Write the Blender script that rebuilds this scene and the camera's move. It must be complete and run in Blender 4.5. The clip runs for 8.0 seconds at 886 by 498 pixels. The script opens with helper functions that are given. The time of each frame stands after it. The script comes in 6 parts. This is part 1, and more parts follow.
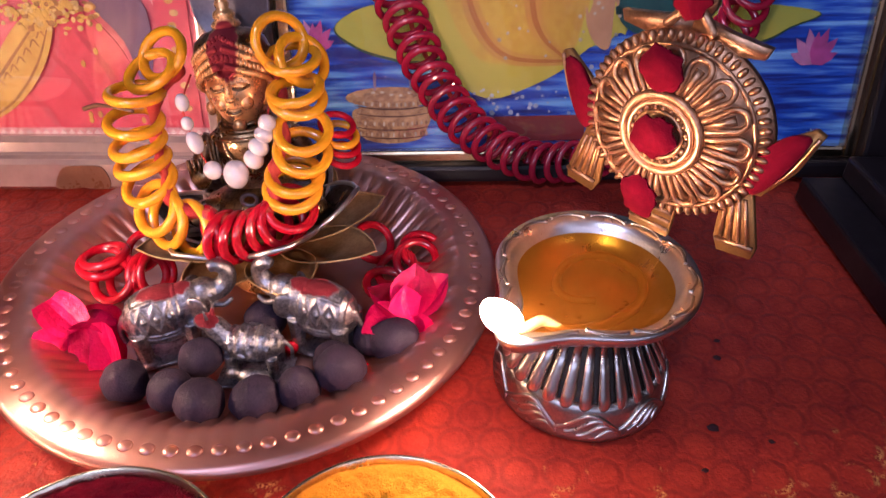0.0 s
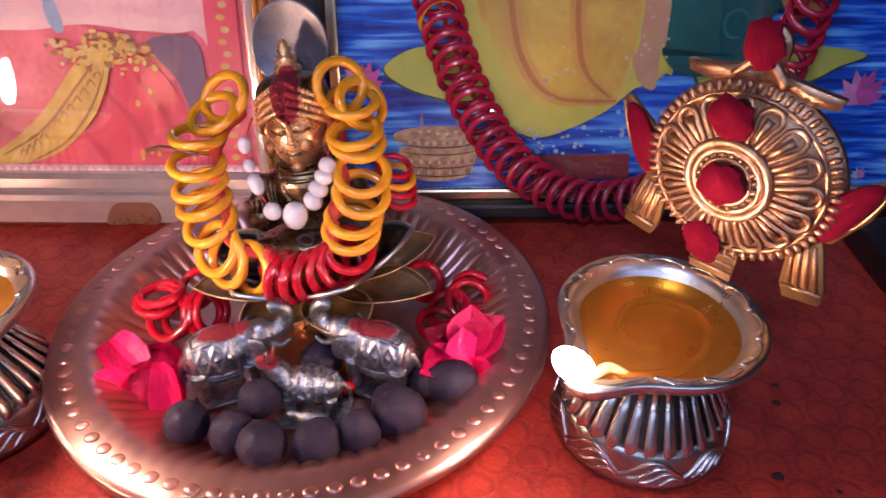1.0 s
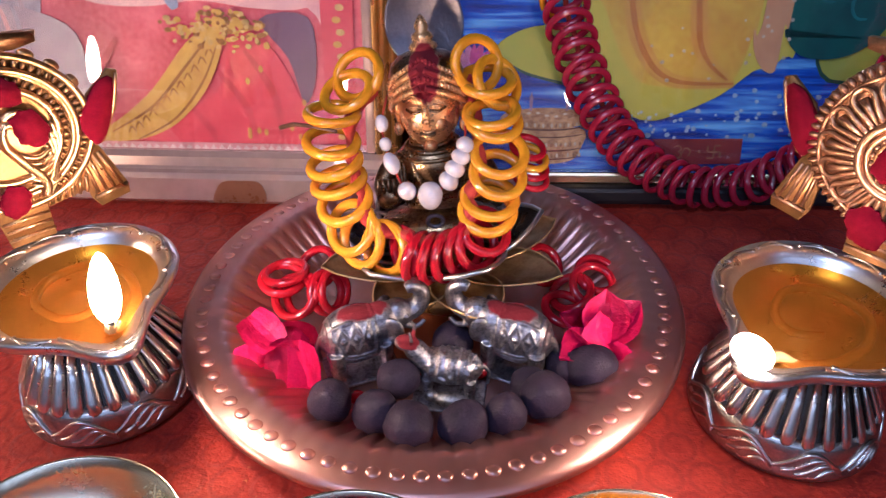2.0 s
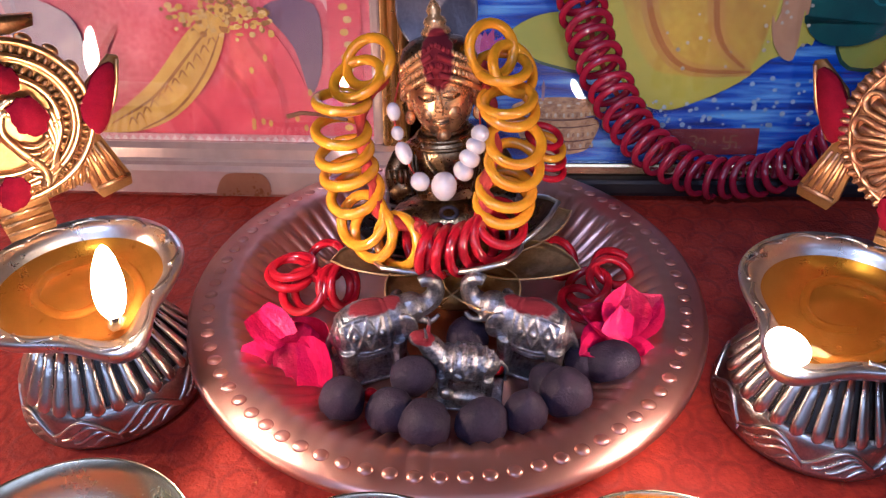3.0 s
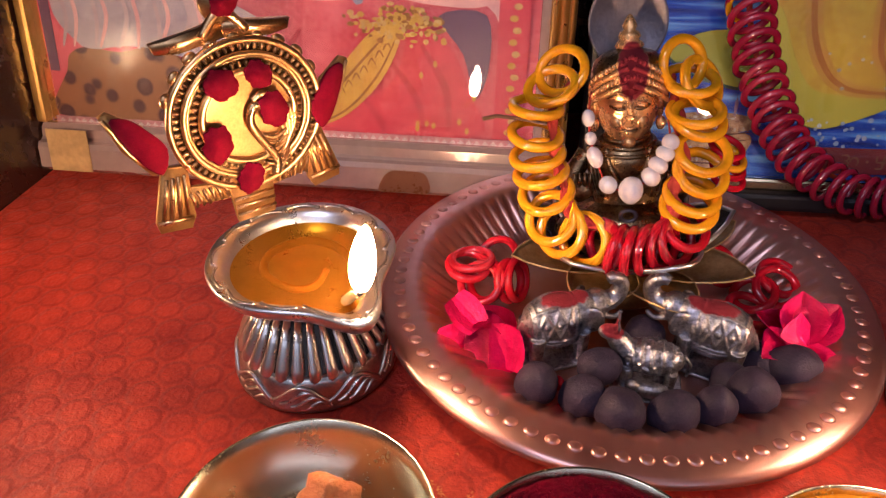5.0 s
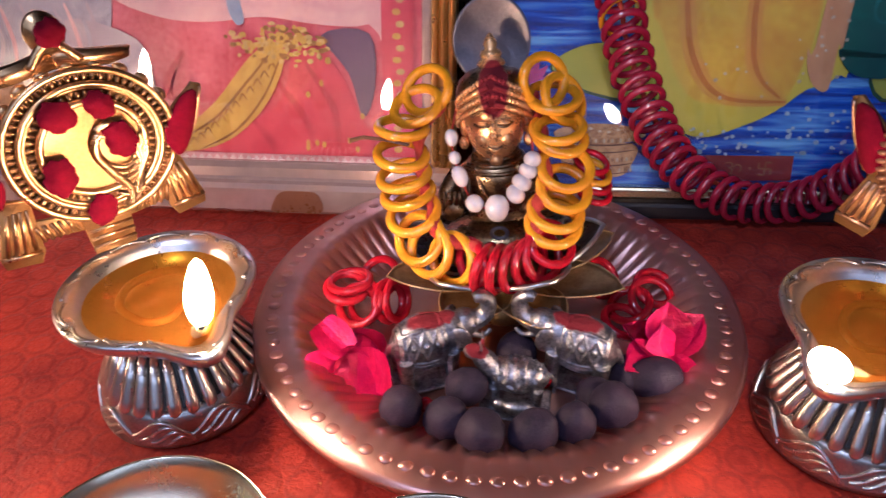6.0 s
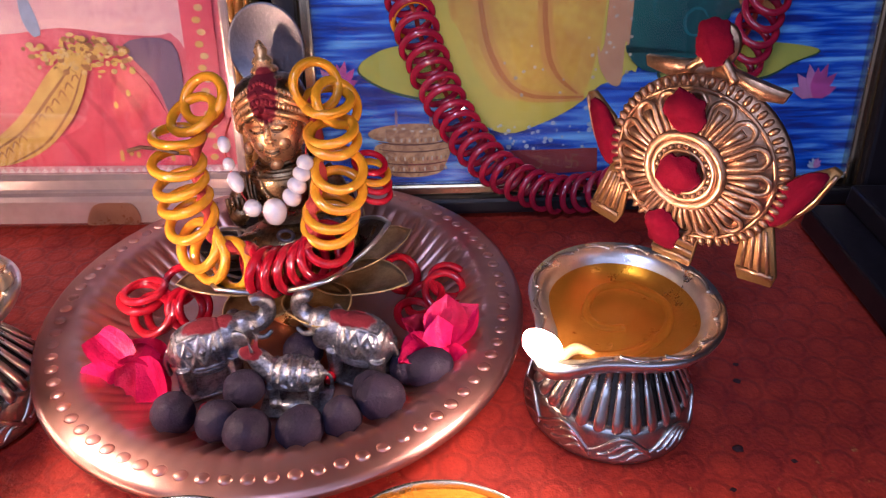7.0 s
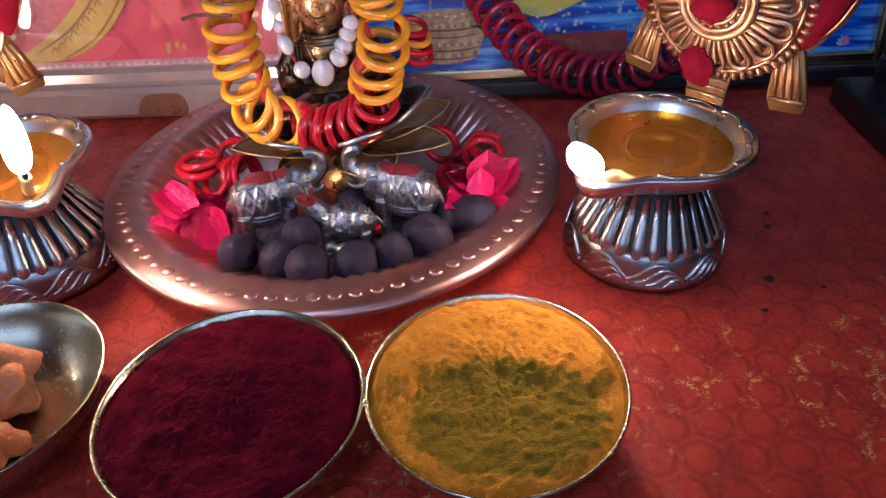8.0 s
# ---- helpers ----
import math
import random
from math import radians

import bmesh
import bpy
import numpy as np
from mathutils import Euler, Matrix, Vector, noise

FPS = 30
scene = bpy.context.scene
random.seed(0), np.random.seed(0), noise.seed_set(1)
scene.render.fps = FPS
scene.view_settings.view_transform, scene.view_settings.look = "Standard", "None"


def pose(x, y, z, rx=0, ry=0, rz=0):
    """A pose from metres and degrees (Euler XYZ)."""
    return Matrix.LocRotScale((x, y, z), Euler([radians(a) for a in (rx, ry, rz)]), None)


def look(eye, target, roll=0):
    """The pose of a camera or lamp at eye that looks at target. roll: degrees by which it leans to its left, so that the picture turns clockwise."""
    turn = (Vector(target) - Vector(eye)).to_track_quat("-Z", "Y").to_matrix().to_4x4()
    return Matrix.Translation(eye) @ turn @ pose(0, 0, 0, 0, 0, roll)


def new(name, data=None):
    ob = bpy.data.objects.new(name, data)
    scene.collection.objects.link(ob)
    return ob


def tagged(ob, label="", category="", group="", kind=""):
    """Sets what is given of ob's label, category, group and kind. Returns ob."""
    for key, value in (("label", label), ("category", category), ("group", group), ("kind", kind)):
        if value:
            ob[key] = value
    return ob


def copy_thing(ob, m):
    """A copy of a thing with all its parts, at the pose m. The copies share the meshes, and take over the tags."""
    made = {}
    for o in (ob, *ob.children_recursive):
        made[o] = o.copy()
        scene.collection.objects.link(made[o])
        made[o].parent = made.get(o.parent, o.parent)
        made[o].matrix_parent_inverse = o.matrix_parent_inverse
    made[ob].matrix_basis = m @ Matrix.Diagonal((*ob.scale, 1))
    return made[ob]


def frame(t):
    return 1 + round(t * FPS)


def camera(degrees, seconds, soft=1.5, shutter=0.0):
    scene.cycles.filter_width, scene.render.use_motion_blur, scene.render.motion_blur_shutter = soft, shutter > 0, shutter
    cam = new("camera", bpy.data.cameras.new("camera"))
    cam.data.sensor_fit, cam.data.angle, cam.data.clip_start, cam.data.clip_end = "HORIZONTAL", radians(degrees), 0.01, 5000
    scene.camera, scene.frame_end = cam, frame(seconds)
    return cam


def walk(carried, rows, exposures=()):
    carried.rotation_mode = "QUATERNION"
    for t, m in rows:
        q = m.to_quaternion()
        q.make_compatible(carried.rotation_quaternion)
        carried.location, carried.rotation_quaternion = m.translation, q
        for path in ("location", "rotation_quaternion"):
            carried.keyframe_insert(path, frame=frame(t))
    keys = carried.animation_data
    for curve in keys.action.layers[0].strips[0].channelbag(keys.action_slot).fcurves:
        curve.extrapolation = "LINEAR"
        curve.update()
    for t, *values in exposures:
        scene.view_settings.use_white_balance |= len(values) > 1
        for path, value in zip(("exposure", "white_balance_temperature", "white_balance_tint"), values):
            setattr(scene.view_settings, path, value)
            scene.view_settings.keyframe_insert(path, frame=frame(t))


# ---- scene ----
cam = camera(66.0, 8.0, soft=1.25, shutter=0.3)
PATH = [
    (0, (0.0727, -0.1963, 0.1753), (0.0708, -0.0375, 0.0538), -0.01),
    (0.5, (0.0738, -0.1935, 0.1815), (0.0717, -0.0316, 0.0640), -0.28),
    (1, (0.0574, -0.1941, 0.1803), (0.0517, -0.0309, 0.0649), -0.42),
    (1.5, (0.0355, -0.1952, 0.1796), (0.0259, -0.0336, 0.0622), -0.52),
    (2, (0.0188, -0.1942, 0.1775), (0.0064, -0.0337, 0.0589), -0.78),
    (2.2, (0.0133, -0.1949, 0.1775), (0.0013, -0.0347, 0.0584), -0.57),
    (3.3, (0.0123, -0.1875, 0.1707), (0.0005, -0.0276, 0.0511), -0.96),
    (3.5, (0.0053, -0.1883, 0.1708), (-0.0104, -0.0286, 0.0514), -1.37),
    (4, (-0.0133, -0.1964, 0.1762), (-0.0344, -0.0359, 0.0589), -1.02),
    (4.2, (-0.0187, -0.2038, 0.1745), (-0.0427, -0.0438, 0.0569), -0.88),
    (5.3, (-0.0346, -0.2105, 0.1777), (-0.0605, -0.0500, 0.0612), -0.62),
    (5.5, (-0.0292, -0.2112, 0.1779), (-0.0536, -0.0506, 0.0613), -0.28),
    (6, (0.0011, -0.2006, 0.1806), (-0.0156, -0.0382, 0.0650), -0.80),
    (6.5, (0.0264, -0.2057, 0.1767), (0.0146, -0.0445, 0.0589), -1.12),
    (7, (0.0589, -0.2034, 0.1840), (0.0594, -0.0403, 0.0682), -0.28),
    (7.5, (0.0588, -0.2241, 0.1674), (0.0587, -0.0648, 0.0465), -1.71),
    (7.7, (0.0573, -0.2333, 0.1635), (0.0518, -0.0789, 0.0366), -3.23),
    (8, (0.0494, -0.2388, 0.1591), (0.0442, -0.0819, 0.0352), -2.73),
]
walk(cam, [(t, look(eye, target, roll)) for t, eye, target, roll in PATH],
     exposures=[(0.0, 0.26, 5650, 30), (0.6, 0.13, 5250, 26), (1.4, 0.12, 4950, 17), (2.0, 0.08, 4850, 14), (4.0, 0.06, 5100, 17), (5.3, -0.20, 6100, 19), (5.6, -0.20, 6100, 19), (6.1, 0.0, 4950, 15), (6.6, 0.06, 4950, 15), (7.1, 0.16, 5050, 22), (7.5, 0.10, 5100, 23), (8.0, -0.25, 4550, 9)])

# ---------------------------------------------------------------- light
world = bpy.data.worlds.new("room_air")
scene.world = world
world.use_nodes = True
world.node_tree.nodes["Background"].inputs[0].default_value = (0.24, 0.23, 0.33, 1)
world.node_tree.nodes["Background"].inputs[1].default_value = 0.25


def area_lamp(name, eye, target, size, watts, colour):
    data = bpy.data.lights.new(name, "AREA")
    data.shape, data.size, data.size_y, data.energy, data.color = "RECTANGLE", *size, watts, colour
    ob = new(name, data)
    ob.matrix_world = look(eye, target)
    return ob


# the tube light of the room, high up behind the viewer, and an added unseen fill light before the far wall
area_lamp("room_light", (-0.40, -1.05, 1.55), (0, 0, 0), (0.30, 0.30), 7.5, (0.80, 0.84, 1.0))
area_lamp("front_fill_light", (0.0, -2.44, 1.10), (0, 0, 0.40), (3.6, 0.9), 21.0, (0.74, 0.80, 1.0))


# ---------------------------------------------------------------- materials
def node(tree, kind, **values):
    n = tree.nodes.new(kind)
    for key, value in values.items():
        n.inputs[key].default_value = value
    return n


def mat(name, a, b=None, rough=0.5, metal=0.0, scale=60.0, fine=500.0, bump=0.15, coat=0.0, depth=0.001, spread=0.12, sheen=0.0, emit=0.0, sss=0.0, spec=0.5):
    """A surface of two tones mixed by coarse and fine noise, with uneven gloss and relief."""
    m = bpy.data.materials.new(name)
    m.use_nodes = True
    t = m.node_tree
    p = t.nodes["Principled BSDF"]
    b = b or tuple(c * 0.75 for c in a)
    co = t.nodes.new("ShaderNodeTexCoord")
    n1 = node(t, "ShaderNodeTexNoise", Scale=scale, Detail=4.0)
    n2 = node(t, "ShaderNodeTexNoise", Scale=fine, Detail=3.0)
    t.links.new(co.outputs["Object"], n1.inputs["Vector"])
    t.links.new(co.outputs["Object"], n2.inputs["Vector"])
    add = t.nodes.new("ShaderNodeMath")
    add.operation = "MULTIPLY_ADD"
    t.links.new(n2.outputs["Fac"], add.inputs[0])
    add.inputs[1].default_value = 0.5
    t.links.new(n1.outputs["Fac"], add.inputs[2])
    ramp = t.nodes.new("ShaderNodeMapRange")
    ramp.inputs["From Min"].default_value, ramp.inputs["From Max"].default_value = 0.5, 1.0
    t.links.new(add.outputs[0], ramp.inputs["Value"])
    mix = t.nodes.new("ShaderNodeMix")
    mix.data_type = "RGBA"
    mix.inputs["A"].default_value, mix.inputs["B"].default_value = (*a, 1), (*b, 1)
    t.links.new(ramp.outputs[0], mix.inputs["Factor"])
    t.links.new(mix.outputs["Result"], p.inputs["Base Color"])
    r = t.nodes.new("ShaderNodeMapRange")
    r.inputs["To Min"].default_value, r.inputs["To Max"].default_value = max(0.02, rough - spread), min(1, rough + spread)
    t.links.new(ramp.outputs[0], r.inputs["Value"])
    t.links.new(r.outputs[0], p.inputs["Roughness"])
    p.inputs["Metallic"].default_value = metal
    p.inputs["Specular IOR Level"].default_value = spec
    p.inputs["Coat Weight"].default_value = coat
    p.inputs["Coat Roughness"].default_value = 0.05
    p.inputs["Sheen Weight"].default_value = sheen
    if sss:
        p.inputs["Subsurface Weight"].default_value = sss
        p.inputs["Subsurface Radius"].default_value = (0.004, 0.001, 0.001)
    if bump:
        bn = t.nodes.new("ShaderNodeBump")
        bn.inputs["Strength"].default_value, bn.inputs["Distance"].default_value = bump, depth
        t.links.new(n2.outputs["Fac"], bn.inputs["Height"])
        t.links.new(bn.outputs[0], p.inputs["Normal"])
    return m


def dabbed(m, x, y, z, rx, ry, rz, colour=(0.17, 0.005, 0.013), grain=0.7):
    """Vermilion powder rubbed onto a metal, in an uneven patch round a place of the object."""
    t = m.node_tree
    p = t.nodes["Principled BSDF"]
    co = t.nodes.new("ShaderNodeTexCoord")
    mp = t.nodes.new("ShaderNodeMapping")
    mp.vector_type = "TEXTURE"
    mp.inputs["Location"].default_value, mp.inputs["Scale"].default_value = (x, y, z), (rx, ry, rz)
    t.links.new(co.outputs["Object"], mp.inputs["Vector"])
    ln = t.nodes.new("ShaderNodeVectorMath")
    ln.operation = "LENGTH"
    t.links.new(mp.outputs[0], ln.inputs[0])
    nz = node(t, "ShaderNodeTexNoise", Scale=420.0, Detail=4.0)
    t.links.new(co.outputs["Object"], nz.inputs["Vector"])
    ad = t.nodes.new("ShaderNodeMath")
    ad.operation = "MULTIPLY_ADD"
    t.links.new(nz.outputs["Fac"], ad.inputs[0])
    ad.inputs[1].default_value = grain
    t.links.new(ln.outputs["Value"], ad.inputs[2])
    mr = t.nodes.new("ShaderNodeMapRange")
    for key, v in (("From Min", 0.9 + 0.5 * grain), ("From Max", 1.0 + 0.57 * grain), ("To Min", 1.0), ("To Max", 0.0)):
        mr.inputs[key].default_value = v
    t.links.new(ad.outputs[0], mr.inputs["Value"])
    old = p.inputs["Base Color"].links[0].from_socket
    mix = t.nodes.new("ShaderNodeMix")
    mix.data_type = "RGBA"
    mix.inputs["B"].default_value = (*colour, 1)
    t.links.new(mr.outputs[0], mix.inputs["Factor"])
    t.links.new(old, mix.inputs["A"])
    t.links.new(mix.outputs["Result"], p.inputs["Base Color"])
    for key, v in (("Metallic", 0.0), ("Roughness", 0.9)):
        s = p.inputs[key]
        src = s.links[0].from_socket if s.links else None
        mx = t.nodes.new("ShaderNodeMix")
        mx.inputs[2].default_value, mx.inputs[3].default_value = s.default_value, v
        if src:
            t.links.new(src, mx.inputs[2])
        t.links.new(mr.outputs[0], mx.inputs[0])
        t.links.new(mx.outputs[0], s)
    return m


def clear(name, tint, ior, rough=0.02):
    """A clear sheet: seen through with a tint, with gloss that grows towards grazing sight."""
    m = bpy.data.materials.new(name)
    m.use_nodes = True
    t = m.node_tree
    t.nodes.remove(t.nodes["Principled BSDF"])
    out = t.nodes["Material Output"]
    tr = node(t, "ShaderNodeBsdfTransparent", Color=(*tint, 1))
    gl = node(t, "ShaderNodeBsdfGlossy", Color=(1, 1, 1, 1), Roughness=rough)
    fr = node(t, "ShaderNodeFresnel", IOR=ior)
    mx = t.nodes.new("ShaderNodeMixShader")
    t.links.new(fr.outputs[0], mx.inputs[0])
    t.links.new(tr.outputs[0], mx.inputs[1])
    t.links.new(gl.outputs[0], mx.inputs[2])
    t.links.new(mx.outputs[0], out.inputs["Surface"])
    return m


def glow(name, colour, strength):
    m = bpy.data.materials.new(name)
    m.use_nodes = True
    t = m.node_tree
    t.nodes.remove(t.nodes["Principled BSDF"])
    e = node(t, "ShaderNodeEmission", Color=(*colour, 1), Strength=strength)
    t.links.new(e.outputs[0], t.nodes["Material Output"].inputs["Surface"])
    return m


def brocade():
    """Red brocade: rings of worn gilt thread in close rows over a red ground."""
    m = mat("red_brocade", (0.48, 0.042, 0.016), (0.27, 0.016, 0.009), rough=0.55, scale=70, fine=700, bump=0.6, depth=0.0008, sheen=0.04, spec=0.3)
    t = m.node_tree
    p = t.nodes["Principled BSDF"]
    co = t.nodes.new("ShaderNodeTexCoord")
    w = 0.0125

    def lattice(shift):
        mp = t.nodes.new("ShaderNodeMapping")
        mp.inputs["Location"].default_value = (shift, shift, 0)
        mp.inputs["Scale"].default_value = (1 / w, 1 / (w * 1.732), 0)
        t.links.new(co.outputs["Object"], mp.inputs["Vector"])
        fr = t.nodes.new("ShaderNodeVectorMath")
        fr.operation = "FRACTION"
        t.links.new(mp.outputs[0], fr.inputs[0])
        sb = t.nodes.new("ShaderNodeVectorMath")
        sb.operation = "SUBTRACT"
        sb.inputs[1].default_value = (0.5, 0.5, 0)
        t.links.new(fr.outputs[0], sb.inputs[0])
        sc = t.nodes.new("ShaderNodeVectorMath")
        sc.operation = "MULTIPLY"
        sc.inputs[1].default_value = (1, 1.732, 0)
        t.links.new(sb.outputs[0], sc.inputs[0])
        ln = t.nodes.new("ShaderNodeVectorMath")
        ln.operation = "LENGTH"
        t.links.new(sc.outputs[0], ln.inputs[0])
        return ln.outputs["Value"]

    mn = t.nodes.new("ShaderNodeMath")
    mn.operation = "MINIMUM"
    t.links.new(lattice(0.0), mn.inputs[0])
    t.links.new(lattice(0.5), mn.inputs[1])
    d = t.nodes.new("ShaderNodeMath")
    d.operation = "SUBTRACT"
    t.links.new(mn.outputs[0], d.inputs[0])
    d.inputs[1].default_value = 0.41
    ab = t.nodes.new("ShaderNodeMath")
    ab.operation = "ABSOLUTE"
    t.links.new(d.outputs[0], ab.inputs[0])
    ring = t.nodes.new("ShaderNodeMapRange")
    for key, v in (("From Min", 0.03), ("From Max", 0.10), ("To Min", 1.0), ("To Max", 0.0)):
        ring.inputs[key].default_value = v
    t.links.new(ab.outputs[0], ring.inputs["Value"])
    # the gilt survives in specks, more in some places than in others
    patch = node(t, "ShaderNodeTexNoise", Scale=6.0, Detail=1.0)
    speck = node(t, "ShaderNodeTexNoise", Scale=130.0, Detail=5.0)
    for n in (patch, speck):
        t.links.new(co.outputs["Object"], n.inputs["Vector"])
    sm = t.nodes.new("ShaderNodeMath")
    t.links.new(patch.outputs["Fac"], sm.inputs[0])
    t.links.new(speck.outputs["Fac"], sm.inputs[1])
    worn = t.nodes.new("ShaderNodeMapRange")
    worn.inputs["From Min"].default_value, worn.inputs["From Max"].default_value = 1.11, 1.25
    sep = t.nodes.new("ShaderNodeSeparateXYZ")
    t.links.new(co.outputs["Object"], sep.inputs[0])
    kept = t.nodes.new("ShaderNodeMapRange")
    for key, v in (("From Min", -0.03), ("From Max", -0.10), ("To Min", -0.34), ("To Max", 0.0)):
        kept.inputs[key].default_value = v
    t.links.new(sep.outputs["Y"], kept.inputs["Value"])
    side = t.nodes.new("ShaderNodeMapRange")
    for key, v in (("From Min", 0.06), ("From Max", 0.15), ("To Min", 0.0), ("To Max", 0.07)):
        side.inputs[key].default_value = v
    t.links.new(sep.outputs["X"], side.inputs["Value"])
    sm1 = t.nodes.new("ShaderNodeMath")
    t.links.new(side.outputs[0], sm1.inputs[0])
    t.links.new(kept.outputs[0], sm1.inputs[1])
    sm2 = t.nodes.new("ShaderNodeMath")
    t.links.new(sm.outputs[0], sm2.inputs[0])
    t.links.new(sm1.outputs[0], sm2.inputs[1])
    t.links.new(sm2.outputs[0], worn.inputs["Value"])
    both = t.nodes.new("ShaderNodeMath")
    both.operation = "MULTIPLY"
    t.links.new(ring.outputs[0], both.inputs[0])
    t.links.new(worn.outputs[0], both.inputs[1])
    glit = node(t, "ShaderNodeTexNoise", Scale=1300.0, Detail=1.0)
    t.links.new(co.outputs["Object"], glit.inputs["Vector"])
    gm = t.nodes.new("ShaderNodeMapRange")
    gm.inputs["From Min"].default_value, gm.inputs["From Max"].default_value = 0.42, 0.56
    t.links.new(glit.outputs["Fac"], gm.inputs["Value"])
    plain = both
    both = t.nodes.new("ShaderNodeMath")
    both.operation = "MULTIPLY"
    t.links.new(plain.outputs[0], both.inputs[0])
    t.links.new(gm.outputs[0], both.inputs[1])
    # dull red ring under the gilt
    old = p.inputs["Base Color"].links[0].from_socket
    k = t.nodes.new("ShaderNodeMath")
    k.operation = "MULTIPLY"
    k.inputs[1].default_value = 0.34
    t.links.new(ring.outputs[0], k.inputs[0])
    m1 = t.nodes.new("ShaderNodeMix")
    m1.data_type = "RGBA"
    m1.inputs["B"].default_value = (0.13, 0.006, 0.007, 1)
    t.links.new(k.outputs[0], m1.inputs["Factor"])
    t.links.new(old, m1.inputs["A"])
    m2 = t.nodes.new("ShaderNodeMix")
    m2.data_type = "RGBA"
    m2.inputs["B"].default_value = (0.80, 0.40, 0.11, 1)
    t.links.new(both.outputs[0], m2.inputs["Factor"])
    t.links.new(m1.outputs["Result"], m2.inputs["A"])
    t.links.new(m2.outputs["Result"], p.inputs["Base Color"])
    part_metal = t.nodes.new("ShaderNodeMath")
    part_metal.operation = "MULTIPLY"
    part_metal.inputs[1].default_value = 0.4
    t.links.new(both.outputs[0], part_metal.inputs[0])
    t.links.new(part_metal.outputs[0], p.inputs["Metallic"])
    # the woven discs stand a little proud of the ground between them
    disc = t.nodes.new("ShaderNodeMapRange")
    for key, v in (("From Min", 0.33), ("From Max", 0.48), ("To Min", 1.0), ("To Max", 0.0)):
        disc.inputs[key].default_value = v
    t.links.new(mn.outputs[0], disc.inputs["Value"])
    old_bump = p.inputs["Normal"].links[0].from_socket
    relief = t.nodes.new("ShaderNodeBump")
    relief.inputs["Strength"].default_value, relief.inputs["Distance"].default_value = 0.30, 0.0008
    t.links.new(disc.outputs[0], relief.inputs["Height"])
    t.links.new(old_bump, relief.inputs["Normal"])
    t.links.new(relief.outputs[0], p.inputs["Normal"])
    return m


def water_print():
    """Printed water: deep blue with streaks of lighter blue lying level."""
    m = mat("printed_water", (0.01, 0.035, 0.30), (0.02, 0.10, 0.52), rough=0.45, scale=40, fine=300, bump=0)
    t = m.node_tree
    p = t.nodes["Principled BSDF"]
    co = t.nodes.new("ShaderNodeTexCoord")
    mp = t.nodes.new("ShaderNodeMapping")
    mp.inputs["Scale"].default_value = (20, 20, 250)
    t.links.new(co.outputs["Object"], mp.inputs["Vector"])
    nz = node(t, "ShaderNodeTexNoise", Scale=1.0, Detail=3.0, Distortion=0.3)
    t.links.new(mp.outputs[0], nz.inputs["Vector"])
    cr = t.nodes.new("ShaderNodeValToRGB")
    cr.color_ramp.elements[0].position, cr.color_ramp.elements[0].color = 0.38, (0.004, 0.018, 0.20, 1)
    cr.color_ramp.elements[1].position, cr.color_ramp.elements[1].color = 0.68, (0.22, 0.52, 0.88, 1)
    mid = cr.color_ramp.elements.new(0.50)
    mid.color = (0.010, 0.09, 0.55, 1)
    t.links.new(nz.outputs["Fac"], cr.inputs[0])
    t.links.new(cr.outputs[0], p.inputs["Base Color"])
    return m


def leopard_print():
    m = mat("printed_leopard", (0.50, 0.27, 0.12), (0.42, 0.20, 0.10), rough=0.45, bump=0)
    t = m.node_tree
    p = t.nodes["Principled BSDF"]
    co = t.nodes.new("ShaderNodeTexCoord")
    vo = node(t, "ShaderNodeTexVoronoi", Scale=92.0, Randomness=0.8)
    t.links.new(co.outputs["Object"], vo.inputs["Vector"])
    cr = t.nodes.new("ShaderNodeValToRGB")
    e = cr.color_ramp.elements
    e[0].position, e[0].color = 0.10, (0.10, 0.045, 0.04, 1)
    e[1].position, e[1].color = 0.48, (0.25, 0.115, 0.05, 1)
    k = e.new(0.36)
    k.color = (0.07, 0.025, 0.03, 1)
    t.links.new(vo.outputs["Distance"], cr.inputs[0])
    t.links.new(cr.outputs[0], p.inputs["Base Color"])
    return m


GOLD = mat("gilt_metal", (0.82, 0.53, 0.26), (0.46, 0.25, 0.10), rough=0.30, metal=1.0, spread=0.04, scale=150, fine=1500, bump=0.08, depth=0.0002)
COPPERGOLD = mat("rose_gilt_metal", (0.74, 0.46, 0.27), (0.36, 0.19, 0.10), rough=0.38, metal=0.95, spread=0.06, scale=220, fine=900, bump=0.30, depth=0.0005)
FLATGOLD = mat("pale_gilt_sheet", (0.50, 0.27, 0.09), (0.36, 0.18, 0.055), rough=0.50, metal=0.8, scale=90, fine=1200, bump=0.1, depth=0.0002)
SILVER = mat("white_metal", (0.80, 0.79, 0.78), (0.66, 0.64, 0.63), rough=0.30, metal=1.0, spread=0.04, scale=160, fine=1300, bump=0.05, depth=0.0002)
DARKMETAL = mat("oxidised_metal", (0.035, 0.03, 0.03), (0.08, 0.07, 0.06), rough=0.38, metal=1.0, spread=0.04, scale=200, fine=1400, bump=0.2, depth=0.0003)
RIBMETAL = mat("worn_white_metal", (0.74, 0.70, 0.64), (0.60, 0.56, 0.51), rough=0.30, metal=1.0, spread=0.05, scale=240, fine=1300, bump=0.12, depth=0.0003)
# a darker copy of the gilt: shade between the emblem's rings put into colour
SHADEGOLD = mat("gilt_recess_shade", (0.20, 0.10, 0.03), (0.10, 0.05, 0.016), rough=0.5, metal=0.9, scale=200, fine=1200, bump=0.3, depth=0.0003)
FOOTMETAL = mat("dull_white_metal", (0.52, 0.49, 0.45), (0.28, 0.26, 0.24), rough=0.34, metal=1.0, spread=0.06, scale=200, fine=1300, bump=0.15, depth=0.0003)
